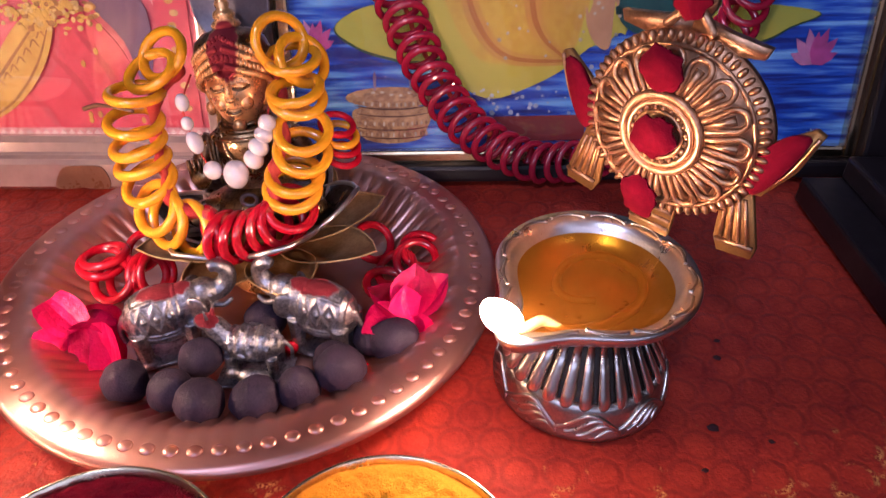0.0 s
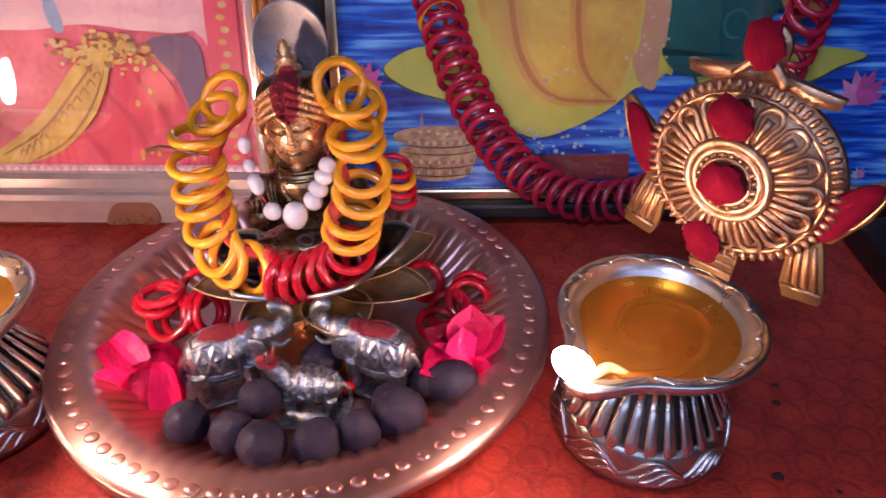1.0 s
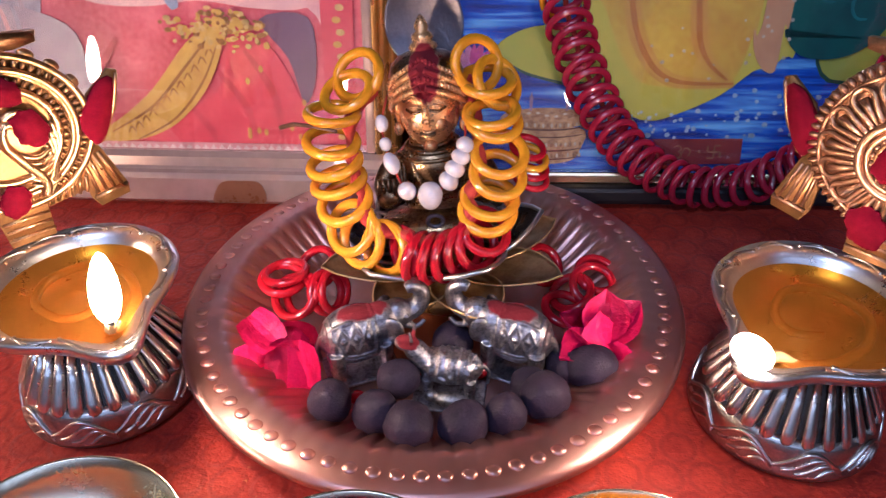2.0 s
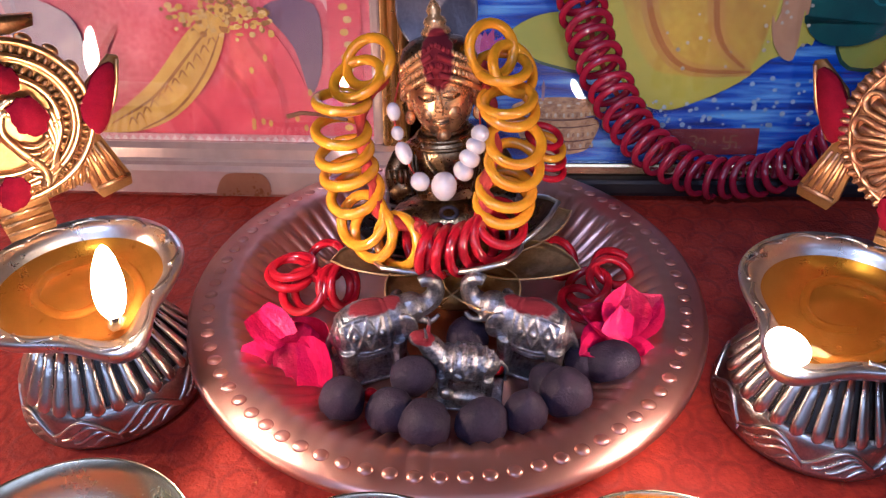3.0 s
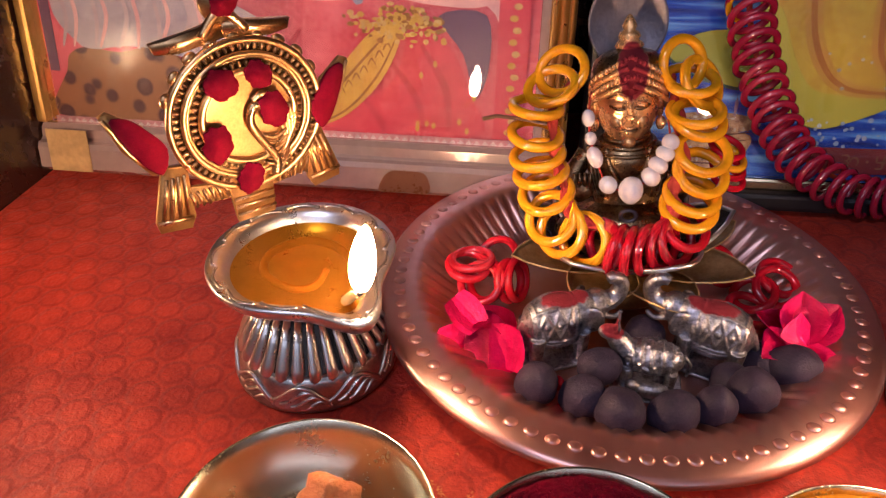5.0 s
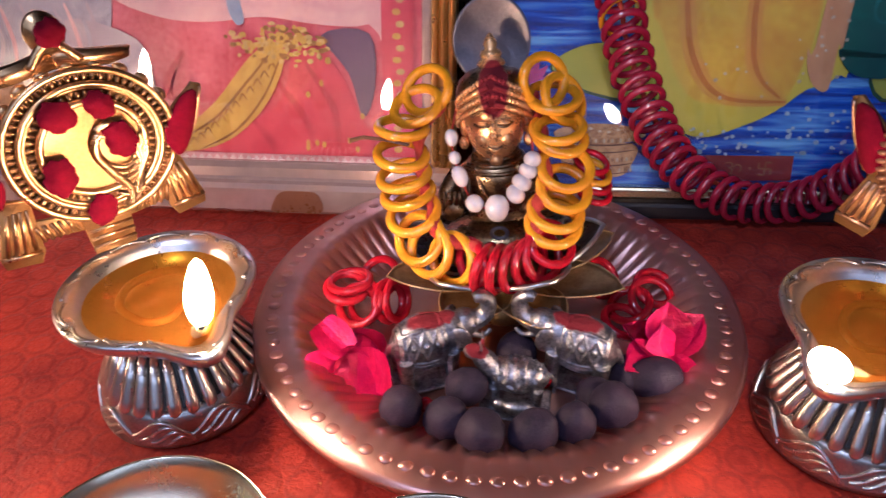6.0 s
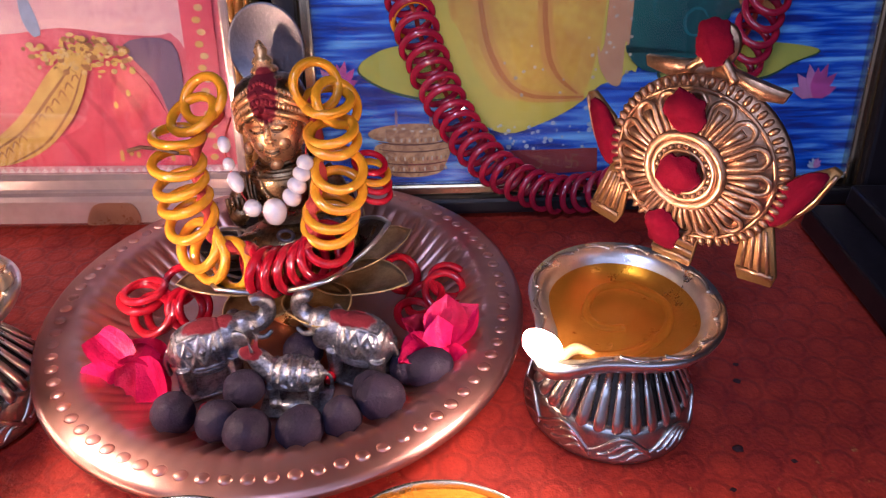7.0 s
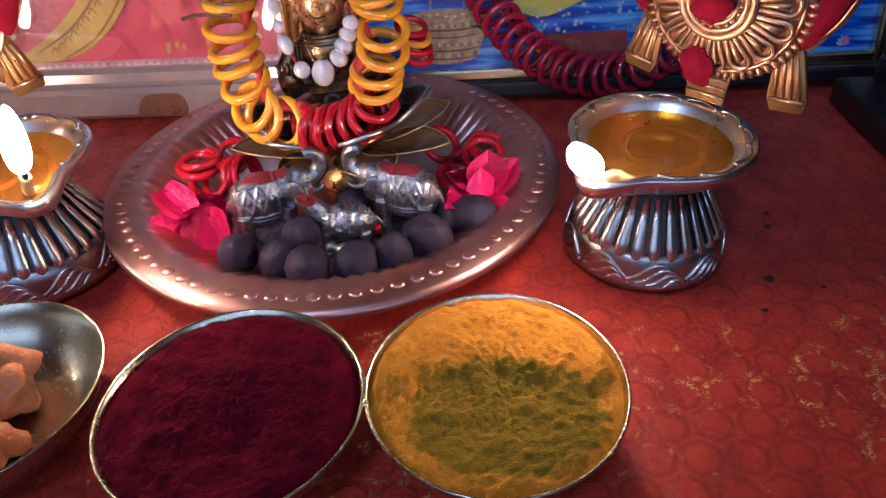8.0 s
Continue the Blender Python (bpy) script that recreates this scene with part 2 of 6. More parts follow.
COPPER = mat("rosy_translucent_plate", (0.84, 0.53, 0.47), (0.76, 0.45, 0.39), rough=0.35, metal=1.0, spread=0.06, scale=40, fine=200, bump=0.0, depth=0.0002)
_t = COPPER.node_tree
_see = node(_t, "ShaderNodeBsdfTransparent", Color=(0.97, 0.84, 0.82, 1))
_mix = _t.nodes.new("ShaderNodeMixShader")
_mix.inputs[0].default_value = 0.46
_t.links.new(_t.nodes["Principled BSDF"].outputs[0], _mix.inputs[1])
_t.links.new(_see.outputs[0], _mix.inputs[2])
_t.links.new(_mix.outputs[0], _t.nodes["Material Output"].inputs["Surface"])
BOWLMETAL = mat("bowl_metal", (0.68, 0.61, 0.44), (0.56, 0.49, 0.34), rough=0.25, metal=1.0, spread=0.04, scale=60, fine=900, bump=0.02, depth=0.0002)
OIL = clear("lamp_oil", (1.0, 0.60, 0.12), 1.33, 0.03)
_t = OIL.node_tree
_mix = [n for n in _t.nodes if n.bl_idname == "ShaderNodeMixShader"][0]
_clear = [n for n in _t.nodes if n.bl_idname == "ShaderNodeBsdfTransparent"][0]
_cloudy = node(_t, "ShaderNodeBsdfDiffuse", Color=(0.90, 0.36, 0.03, 1))
_both = _t.nodes.new("ShaderNodeMixShader")
_both.inputs[0].default_value = 0.11
_t.links.new(_clear.outputs[0], _both.inputs[1])
_t.links.new(_cloudy.outputs[0], _both.inputs[2])
_t.links.new(_both.outputs[0], _mix.inputs[1])
COTTON = mat("oily_cotton", (0.74, 0.50, 0.22), (0.56, 0.34, 0.12), rough=0.6, fine=2500, bump=0.5, depth=0.0004)
SOOT = mat("burnt_wick", (0.02, 0.015, 0.02), rough=0.9)
VERMILION = mat("vermilion_powder", (0.19, 0.0025, 0.016), (0.13, 0.002, 0.012), rough=0.95, spec=0.1, spread=0.04, scale=300, fine=2500, bump=0.3, depth=0.0003)
FLAME = glow("flame", (1.0, 0.62, 0.32), 400.0)
SMALLFLAME = glow("small_flame", (1.0, 0.62, 0.34), 245.0)
YELLOW = mat("yellow_plastic", (0.86, 0.39, 0.003), (0.74, 0.28, 0.002), rough=0.12, spread=0.03, scale=80, fine=600, bump=0.12, depth=0.0005, spec=0.55, coat=0.7, sss=0.03)
RED = mat("red_plastic", (0.52, 0.006, 0.018), (0.38, 0.004, 0.012), rough=0.12, spread=0.03, scale=80, fine=600, bump=0.12, depth=0.0005, spec=0.55, coat=0.3, sss=0.03)
MAROON = mat("maroon_plastic", (0.48, 0.016, 0.05), (0.36, 0.010, 0.036), rough=0.10, spread=0.04, scale=80, fine=600, bump=0.14, depth=0.0005, spec=0.7, coat=1.0)
THREAD = mat("red_thread", (0.50, 0.05, 0.02), (0.36, 0.012, 0.010), rough=0.8, fine=3000, bump=0.6, depth=0.0005)
PEARL = mat("pearl", (0.80, 0.70, 0.68), (0.56, 0.56, 0.68), rough=0.16, spread=0.05, scale=160, fine=500, bump=0.12, depth=0.0006, coat=0.8, metal=0.15)
SEED = mat("dark_seed_husk", (0.040, 0.026, 0.046), (0.016, 0.011, 0.024), spec=0.22, rough=0.62, spread=0.08, scale=140, fine=1400, bump=0.35, depth=0.0006)
PETAL = mat("rose_petal", (0.86, 0.012, 0.17), (0.66, 0.004, 0.10), rough=0.42, spread=0.08, scale=160, fine=600, bump=0.5, depth=0.0008, sss=0.10, spec=0.35)
TURMERIC = mat("turmeric_powder", (0.62, 0.26, 0.012), (0.48, 0.19, 0.008), rough=0.95, spec=0.05, spread=0.04, scale=160, fine=1800, bump=0.9, depth=0.0008)
KUMKUM = mat("kumkum_powder", (0.115, 0.002, 0.012), (0.050, 0.001, 0.007), rough=0.95, spec=0.05, spread=0.04, scale=160, fine=1800, bump=0.9, depth=0.0008)
JAGGERY = mat("orange_lump", (0.55, 0.20, 0.06), (0.40, 0.12, 0.04), rough=0.5, scale=150, fine=900, bump=0.6, depth=0.0008, sss=0.2)
DARKWOOD = mat("dark_lacquered_wood", (0.045, 0.016, 0.010), (0.022, 0.008, 0.006), rough=0.25, scale=12, fine=160, bump=0.08, coat=0.4)
BLACKWOOD = mat("black_frame_wood", (0.014, 0.010, 0.012), (0.007, 0.005, 0.007), rough=0.42, spec=0.35, scale=20, fine=200, bump=0.05, coat=0.08)
LIP = mat("silver_gilt_lip", (0.80, 0.66, 0.42), (0.70, 0.56, 0.36), rough=0.2, metal=1.0, spread=0.04, scale=40, fine=600, bump=0.02)
PALEBAR = mat("pearly_moulding", (0.62, 0.47, 0.42), (0.46, 0.32, 0.28), rough=0.16, metal=0.5, scale=18, fine=160, bump=0.06, coat=0.6)
GOLDBAR = mat("gold_moulding", (0.90, 0.58, 0.18), (0.76, 0.44, 0.12), rough=0.28, metal=0.9, spread=0.04, scale=20, fine=160, bump=0.05)
GLASS = clear("picture_glass", (0.97, 0.97, 0.97), 1.5, 0.015)
PLASTER = mat("room_plaster", (0.52, 0.46, 0.42), (0.46, 0.40, 0.37), rough=0.8, scale=3, fine=60, bump=0.2)
TILE = mat("room_floor_tile", (0.45, 0.36, 0.28), (0.38, 0.30, 0.24), rough=0.4, scale=3, fine=40, bump=0.1)
CLOTH = brocade()


def ink(name, a, b=None, scale=60.0):
    b = b or tuple(c * 0.55 for c in a)
    m = mat("ink_" + name, a, b, rough=0.45, scale=scale, fine=420, bump=0)
    coarse = [n for n in m.node_tree.nodes if n.bl_idname == "ShaderNodeTexNoise"][0]
    coarse.inputs["Distortion"].default_value = 0.8
    return m


# ---------------------------------------------------------------- builders
def part(name, bm, material, parent=None, label="", smooth=True, m=None):
    """Links a bmesh as one mesh object under a thing or a part."""
    data = bpy.data.meshes.new(name)
    bmesh.ops.recalc_face_normals(bm, faces=bm.faces)
    bm.to_mesh(data)
    bm.free()
    for poly in data.polygons:
        poly.use_smooth = smooth
    for one in material if isinstance(material, (list, tuple)) else (material,):
        data.materials.append(one)
    ob = new(name, data)
    if parent:
        ob.parent = parent
    if m:
        ob.matrix_basis = m
    return tagged(ob, label)


def share(name, ob, parent, m):
    """Another piece on the same mesh."""
    o = new(name, ob.data)
    o.parent = parent
    o.matrix_basis = m
    return o


def thing(name, label, category, m=None, group="", kind=""):
    ob = new(name)
    ob.empty_display_size = 0.01
    if m:
        ob.matrix_basis = m
    return tagged(ob, label, category, group, kind)


def lathe(profile, n=64, shape=None, bm=None):
    """Turns (radius, height) pairs round z; shape(angle, radius, z) may bend the radius."""
    bm = bm or bmesh.new()
    rings = []
    for r, z in profile:
        if r <= 1e-6:
            rings.append([bm.verts.new((0, 0, z))])
            continue
        ring = []
        for i in range(n):
            a = 2 * math.pi * i / n
            k = shape(a, r, z) if shape else r
            ring.append(bm.verts.new((k * math.cos(a), k * math.sin(a), z)))
        rings.append(ring)
    for lo, hi in zip(rings, rings[1:]):
        for i in range(n):
            j = (i + 1) % n
            if len(lo) == 1 and len(hi) == 1:
                continue
            if len(lo) == 1:
                bm.faces.new((lo[0], hi[j], hi[i]))
            elif len(hi) == 1:
                bm.faces.new((lo[i], lo[j], hi[0]))
            else:
                bm.faces.new((lo[i], lo[j], hi[j], hi[i]))
    return bm


def tube(points, radius, n=8, closed=False, bm=None, flat=1.0):
    """A rod along points; radius is a number or a function of 0..1."""
    bm = bm or bmesh.new()
    pts = [Vector(p) for p in points]
    count = len(pts)
    rings = []
    side = None
    for i, p in enumerate(pts):
        before = pts[i - 1] if i or closed else p
        after = pts[(i + 1) % count] if i + 1 < count or closed else p
        way = (after - before).normalized()
        if side is None:
            side = way.cross(Vector((0.3, 0.2, 0.9))).normalized()
        side = (side - way * side.dot(way)).normalized()
        up = way.cross(side)
        r = radius(i / max(1, count - 1)) if callable(radius) else radius
        rings.append([bm.verts.new(p + r * (math.cos(2 * math.pi * k / n) * side + flat * math.sin(2 * math.pi * k / n) * up)) for k in range(n)])
    pairs = list(zip(rings, rings[1:])) + ([(rings[-1], rings[0])] if closed else [])
    for lo, hi in pairs:
        for k in range(n):
            bm.faces.new((lo[k], lo[(k + 1) % n], hi[(k + 1) % n], hi[k]))
    if not closed:
        bm.faces.new(rings[0][::-1])
        bm.faces.new(rings[-1])
    return bm


def ball(c, r, bm=None, u=14, v=9, turn=None):
    bm = bm or bmesh.new()
    r = r if isinstance(r, tuple) else (r, r, r)
    m = Matrix.Translation(c) @ (turn or Matrix()) @ Matrix.Diagonal((*r, 1))
    bmesh.ops.create_uvsphere(bm, u_segments=u, v_segments=v, radius=1, matrix=m)
    return bm


def box(lo, hi, bevel=0.0, bm=None):
    bm = bm or bmesh.new()
    lo, hi = Vector(lo), Vector(hi)
    made = bmesh.ops.create_cube(bm, size=1, matrix=Matrix.Translation((lo + hi) / 2) @ Matrix.Diagonal((*(hi - lo), 1)))["verts"]
    if bevel:
        edges = list({e for v in made for e in v.link_edges})
        bmesh.ops.bevel(bm, geom=edges, offset=bevel, segments=2, affect="EDGES", profile=0.6)
    return bm


def sheet(outline, y, thick, bm=None, bevel=0.0):
    """A flat piece: an outline of (x, z) in an upright plane, from y to y + thick."""
    bm = bm or bmesh.new()
    front = [bm.verts.new((x, y, z)) for x, z in outline]
    back = [bm.verts.new((x, y + thick, z)) for x, z in outline]
    n = len(front)
    f = bm.faces.new(front)
    bm.faces.new(back[::-1])
    for i in range(n):
        bm.faces.new((front[i], back[i], back[(i + 1) % n], front[(i + 1) % n]))
    if bevel:
        bmesh.ops.bevel(bm, geom=list(f.edges), offset=bevel, segments=2, affect="EDGES")
    return bm


def smooth_line(points, steps=6, closed=False):
    """A curve through points (Catmull-Rom)."""
    pts = [Vector(p) for p in points]
    n = len(pts)
    out = []
    for i in range(n if closed else n - 1):
        if closed:
            a, b, c, d = pts[i - 1], pts[i], pts[(i + 1) % n], pts[(i + 2) % n]
        else:
            a, b, c, d = pts[max(0, i - 1)], pts[i], pts[i + 1], pts[min(n - 1, i + 2)]
        for s in range(steps):
            t = s / steps
            out.append(0.5 * (2 * b + (c - a) * t + (2 * a - 5 * b + 4 * c - d) * t * t + (3 * b - a - 3 * c + d) * t ** 3))
    if not closed:
        out.append(pts[-1])
    return out


def ring_mesh(R, r, n=28, k=9):
    return tube([(R * math.cos(2 * math.pi * i / n), R * math.sin(2 * math.pi * i / n), 0) for i in range(n)], r, k, closed=True)


def facing(place, normal, spin=0.0):
    q = Vector(normal).to_track_quat("Z", "Y").to_matrix().to_4x4()
    return Matrix.Translation(place) @ q @ Matrix.Rotation(spin, 4, "Z")


# ---------------------------------------------------------------- the setting
def setting(name, bm, material, label, smooth=False):
    return tagged(part(name, bm, material, None, "", smooth), label, name.split("_")[0], "", "structure")


setting("floor", box((-2.2, -2.6, -0.86), (2.2, 1.2, -0.8)), TILE, "beige tiled floor of the room")
setting("wall_south", box((-2.2, -2.6, -0.8), (2.2, -2.5, 1.7)), PLASTER, "plain plastered room wall behind the viewer")
setting("wall_north", box((-2.2, 1.1, -0.8), (2.2, 1.2, 1.7)), PLASTER, "plain plastered room wall behind the shrine")
setting("wall_west", box((-2.2, -2.5, -0.8), (-2.1, 1.1, 1.7)), PLASTER, "plain plastered room side wall")
setting("wall_east", box((2.1, -2.5, -0.8), (2.2, 1.1, 1.7)), PLASTER, "plain plastered room side wall")
setting("ceiling", box((-2.2, -2.6, 1.7), (2.2, 1.2, 1.76)), PLASTER, "plain room ceiling")

shrine = thing("shrine_cabinet", "dark lacquered wooden shrine cabinet with open front", "cabinet")
part("side_panel", box((-0.312, -0.33, -0.03), (-0.292, 0.21, 0.62), 0.002), DARKWOOD, shrine, "glossy dark brown side panel", False)
part("side_panel", box((0.36, -0.33, -0.03), (0.38, 0.21, 0.62), 0.002), DARKWOOD, shrine, "", False)
part("back_panel", box((-0.292, 0.19, -0.03), (0.36, 0.21, 0.62)), DARKWOOD, shrine, "", False)
part("roof_panel", box((-0.33, -0.20, 0.62), (0.40, 0.23, 0.64), 0.003), DARKWOOD, shrine, "", False)
part("shelf", box((-0.292, -0.33, -0.03), (0.36, 0.19, -0.0025)), DARKWOOD, shrine, "", False)
part("plinth", box((-0.312, -0.33, -0.8), (0.38, 0.21, -0.03)), DARKWOOD, shrine, "", False)

# a stepped black moulding lies along one side of the shelf
rail = thing("side_moulding", "black stepped wooden moulding beside the red cloth", "moulding")
part("lower_step", box((0.2325, -0.33, 0.0012), (0.36, 0.072, 0.013), 0.0015), BLACKWOOD, rail, "", False)
part("upper_step", box((0.250, -0.33, 0.013), (0.36, 0.072, 0.024), 0.0015), BLACKWOOD, rail, "", False)

# the cloth: one sheet with slight waves, pressed flat under the things
bm = bmesh.new()
nx, ny = 90, 72
grid = []
for j in range(ny + 1):
    row = []
    for i in range(nx + 1):
        x, y = -0.2915 + 0.651 * i / nx, -0.333 + 0.52 * j / ny
        h = -0.0006 + 0.0009 * max(0.0, noise.noise(Vector((x * 14, y * 14, 0.3))))
        row.append(bm.verts.new((x, y, min(h, 0.0))))
    grid.append(row)
for j in range(ny):
    for i in range(nx):
        bm.faces.new((grid[j][i], grid[j][i + 1], grid[j + 1][i + 1], grid[j + 1][i]))
for i in range(nx):
    a, b = grid[0][i], grid[0][i + 1]
    c, d = bm.verts.new((b.co.x, -0.336, -0.12)), bm.verts.new((a.co.x, -0.336, -0.12))
    bm.faces.new((a, d, c, b))
bmesh.ops.remove_doubles(bm, verts=bm.verts, dist=1e-5)
tagged(part("altar_cloth", bm, CLOTH), "red brocade cloth with worn gold rings over the shelf", "cloth")


# ---------------------------------------------------------------- framed pictures
def arc(cx, cz, rx, rz, a0, a1, n=10):
    return [(cx + rx * math.cos(radians(a0 + (a1 - a0) * i / n)), cz + rz * math.sin(radians(a0 + (a1 - a0) * i / n))) for i in range(n + 1)]


def print_shape(name, outline, level, material, parent, soft=0):
    if soft:
        outline = [(p.x, p.y) for p in smooth_line([(x, z, 0) for x, z in outline], soft, True)]
    return part(name, sheet(outline, -0.00035 * level, 0.0003), material, parent, "", False)


def stroke(name, points, width, level, material, parent):
    line = smooth_line([(x, 0, z) for x, z in points], 6)
    bm = bmesh.new()
    n = len(line)
    rows = []
    for i, p in enumerate(line):
        way = (line[min(n - 1, i + 1)] - line[max(0, i - 1)]).normalized()
        side = Vector((-way.z, 0, way.x))
        w = width * (0.25 + 0.75 * math.sin(math.pi * (0.08 + 0.84 * i / (n - 1))))
        rows.append([bm.verts.new(p + s * w * side + Vector((0, -0.00035 * level, 0))) for s in (-0.5, 0.5)])
    for a, b in zip(rows, rows[1:]):
        bm.faces.new((a[0], a[1], b[1], b[0]))
    return part(name, bm, material, parent, "", False)


def lotus_print(x, z, s, level, parent, petal_ink, light_ink):
    for k, (a, l) in enumerate(((-66, 0.8), (66, 0.8), (-40, 1.0), (40, 1.0), (-16, 1.1), (16, 1.1), (0, 0.95))):
        a = radians(90 + a)
        d, q = Vector((math.cos(a), math.sin(a), 0)), Vector((-math.sin(a), math.cos(a), 0))
        o = [Vector((x, z, 0)) + s * (l * u * d + v * q) for u, v in ((0, 0.02), (0.35, 0.17), (0.7, 0.13), (1.0, 0), (0.7, -0.13), (0.35, -0.17), (0, -0.02))]
        print_shape("lotus_petal", [(p.x, p.y) for p in o], level + k * 0.3, (petal_ink, light_ink)[k % 2], parent)


def water_picture():
    m = pose(0, 0.0895, 0.0005, -13.0, 0, 2.0)
    pic = thing("framed_picture", "framed water-lily print in a black frame with silvered lip", "picture", m)
    x0, x1, z0, z1 = 0.002, 0.262, 0.0142, 0.34
    part("backing", box((x0 - 0.012, 0.001, 0.002), (x1 + 0.012, 0.010, z1 + 0.012)), BLACKWOOD, pic, "", False)
    pr = part("print", sheet([(x0 - 0.002, z0 - 0.002), (x1 + 0.002, z0 - 0.002), (x1 + 0.002, z1 + 0.002), (x0 - 0.002, z1 + 0.002)], -0.0001, 0.001), water_print(), pic, "printed deep blue water with light streaks", False)
    for n, lo, hi in (("lip", (x0 - 0.006, -0.007, z0 - 0.006), (x0, 0.0, z1 + 0.006)), ("lip", (x1, -0.007, z0 - 0.006), (x1 + 0.006, 0, z1 + 0.006)),
                      ("lip", (x0, -0.007, z0 - 0.006), (x1, 0, z0)), ("lip", (x0, -0.007, z1), (x1, 0, z1 + 0.006))):
        part(n, box(lo, hi, 0.0014), LIP, pic, "silvered inner lip", False)
    for lo, hi in (((x0 - 0.016, -0.012, 0), (x0 - 0.006, 0.012, z1 + 0.016)), ((x1 + 0.006, -0.012, 0), (x1 + 0.020, 0.012, z1 + 0.016)),
                   ((x0 - 0.006, -0.012, 0), (x1 + 0.006, 0.012, z0 - 0.006)), ((x0 - 0.006, -0.012, z1 + 0.006), (x1 + 0.006, 0.012, z1 + 0.016))):
        part("frame_bar", box(lo, hi, 0.002), BLACKWOOD, pic, "", False)
    yellow = ink("yellow_robe", (0.64, 0.46, 0.05), (0.48, 0.24, 0.03), 26)
    fold = ink("robe_fold", (0.40, 0.14, 0.03), (0.46, 0.19, 0.03), 60)
    softfold = ink("robe_shade", (0.54, 0.27, 0.05), (0.56, 0.34, 0.05), 60)
    hem = ink("robe_hem", (0.58, 0.50, 0.05), (0.50, 0.46, 0.06))
    leaf = ink("leaf", (0.50, 0.46, 0.05), (0.40, 0.42, 0.06), 40)
    rimleaf = ink("leaf_rim", (0.03, 0.10, 0.05))
    teal = ink("teal", (0.008, 0.10, 0.085), (0.006, 0.06, 0.06), 50)
    curl = ink("teal_curl", (0.03, 0.20, 0.20))
    skin = ink("cream", (0.55, 0.32, 0.16), (0.46, 0.24, 0.12))
    pink, light = ink("pink", (0.62, 0.10, 0.34)), ink("light_pink", (0.70, 0.28, 0.50))
    pot, dark = ink("pot_gold", (0.62, 0.40, 0.20), (0.22, 0.10, 0.05), 230), ink("pot_dark", (0.14, 0.05, 0.025))
    potshade = ink("pot_shade", (0.34, 0.18, 0.09))
    pale = ink("pale", (0.62, 0.55, 0.42))
    sign, mark, dot = ink("sign_red", (0.22, 0.025, 0.03), (0.30, 0.04, 0.03)), ink("sign_mark", (0.42, 0.16, 0.07)), ink("dot", (0.52, 0.62, 0.72))
    orange = ink("orange", (0.66, 0.30, 0.08))
    mauvestick = ink("mauve_stick", (0.30, 0.20, 0.34))
    # leaves floating on the water
    for o in (((0.0205, 0.0690), (0.032, 0.0775), (0.050, 0.080), (0.085, 0.078), (0.088, 0.060), (0.060, 0.0535), (0.044, 0.0555), (0.030, 0.0605)),
              ((0.165, 0.078), (0.205, 0.079), (0.240, 0.0745), (0.228, 0.068), (0.212, 0.0605), (0.17, 0.055))):
        print_shape("leaf", o, 1.0, rimleaf, pr, 5)
        cx, cz = sum(p[0] for p in o) / len(o), sum(p[1] for p in o) / len(o)
        print_shape("leaf", [(cx + (x - cx) * 0.975, cz + 0.0007 + (z - cz) * 0.94) for x, z in o], 1.6, leaf, pr, 5)
    lotus_print(0.0115, 0.0600, 0.0125, 2, pr, pink, light)
    lotus_print(0.2405, 0.0520, 0.0150, 2, pr, pink, light)
    lotus_print(0.248, 0.0165, 0.005, 2, pr, light, dot)
    # cascading yellow drapery
    print_shape("drapery", ((0.046, 0.34), (0.050, 0.13), (0.056, 0.095), (0.066, 0.062), (0.078, 0.044), (0.092, 0.0375), (0.108, 0.042), (0.124, 0.0500), (0.136, 0.060), (0.148, 0.066), (0.156, 0.095), (0.165, 0.34)), 3, hem, pr, 4)
    print_shape("drapery", ((0.060, 0.34), (0.062, 0.12), (0.069, 0.085), (0.083, 0.058), (0.098, 0.053), (0.114, 0.0525), (0.127, 0.055), (0.133, 0.075), (0.136, 0.10), (0.150, 0.34)), 4, yellow, pr, 4)
    folds = (((0.078, 0.30), (0.076, 0.14), (0.079, 0.092), (0.087, 0.068), (0.101, 0.056), (0.128, 0.0545)), ((0.113, 0.30), (0.108, 0.12), (0.109, 0.082), (0.114, 0.066), (0.125, 0.056)))
    for s in folds:
        stroke("fold", s, 0.0075, 4.6, softfold, pr)
        stroke("fold", s, 0.0026, 5, fold, pr)
    print_shape("drapery", ((0.136, 0.34), (0.137, 0.10), (0.133, 0.078), (0.137, 0.064), (0.145, 0.060), (0.146, 0.080), (0.149, 0.10), (0.152, 0.34)), 5, skin, pr, 4)
    print_shape("drapery", ((0.150, 0.34), (0.1485, 0.10), (0.1465, 0.078), (0.155, 0.067), (0.172, 0.066), (0.186, 0.074), (0.194, 0.092), (0.202, 0.12), (0.205, 0.34)), 6, teal, pr, 4)
    for cx, cz in ((0.163, 0.095), (0.178, 0.088), (0.170, 0.112), (0.186, 0.104)):
        stroke("curl", arc(cx, cz, 0.0055, 0.006, 20, 290, 7), 0.0016, 7, curl, pr)
    print_shape("drapery", ((0.196, 0.30), (0.198, 0.12), (0.196, 0.098), (0.207, 0.092), (0.218, 0.110), (0.226, 0.30)), 6.5, orange, pr, 4)
    for k in range(9):
        z = 0.066 + 0.008 * k
        print_shape("dot", arc(0.1475 + 0.0010 * math.sin(k), z, 0.0008, 0.0008, 0, 330, 9), 8, pale, pr)
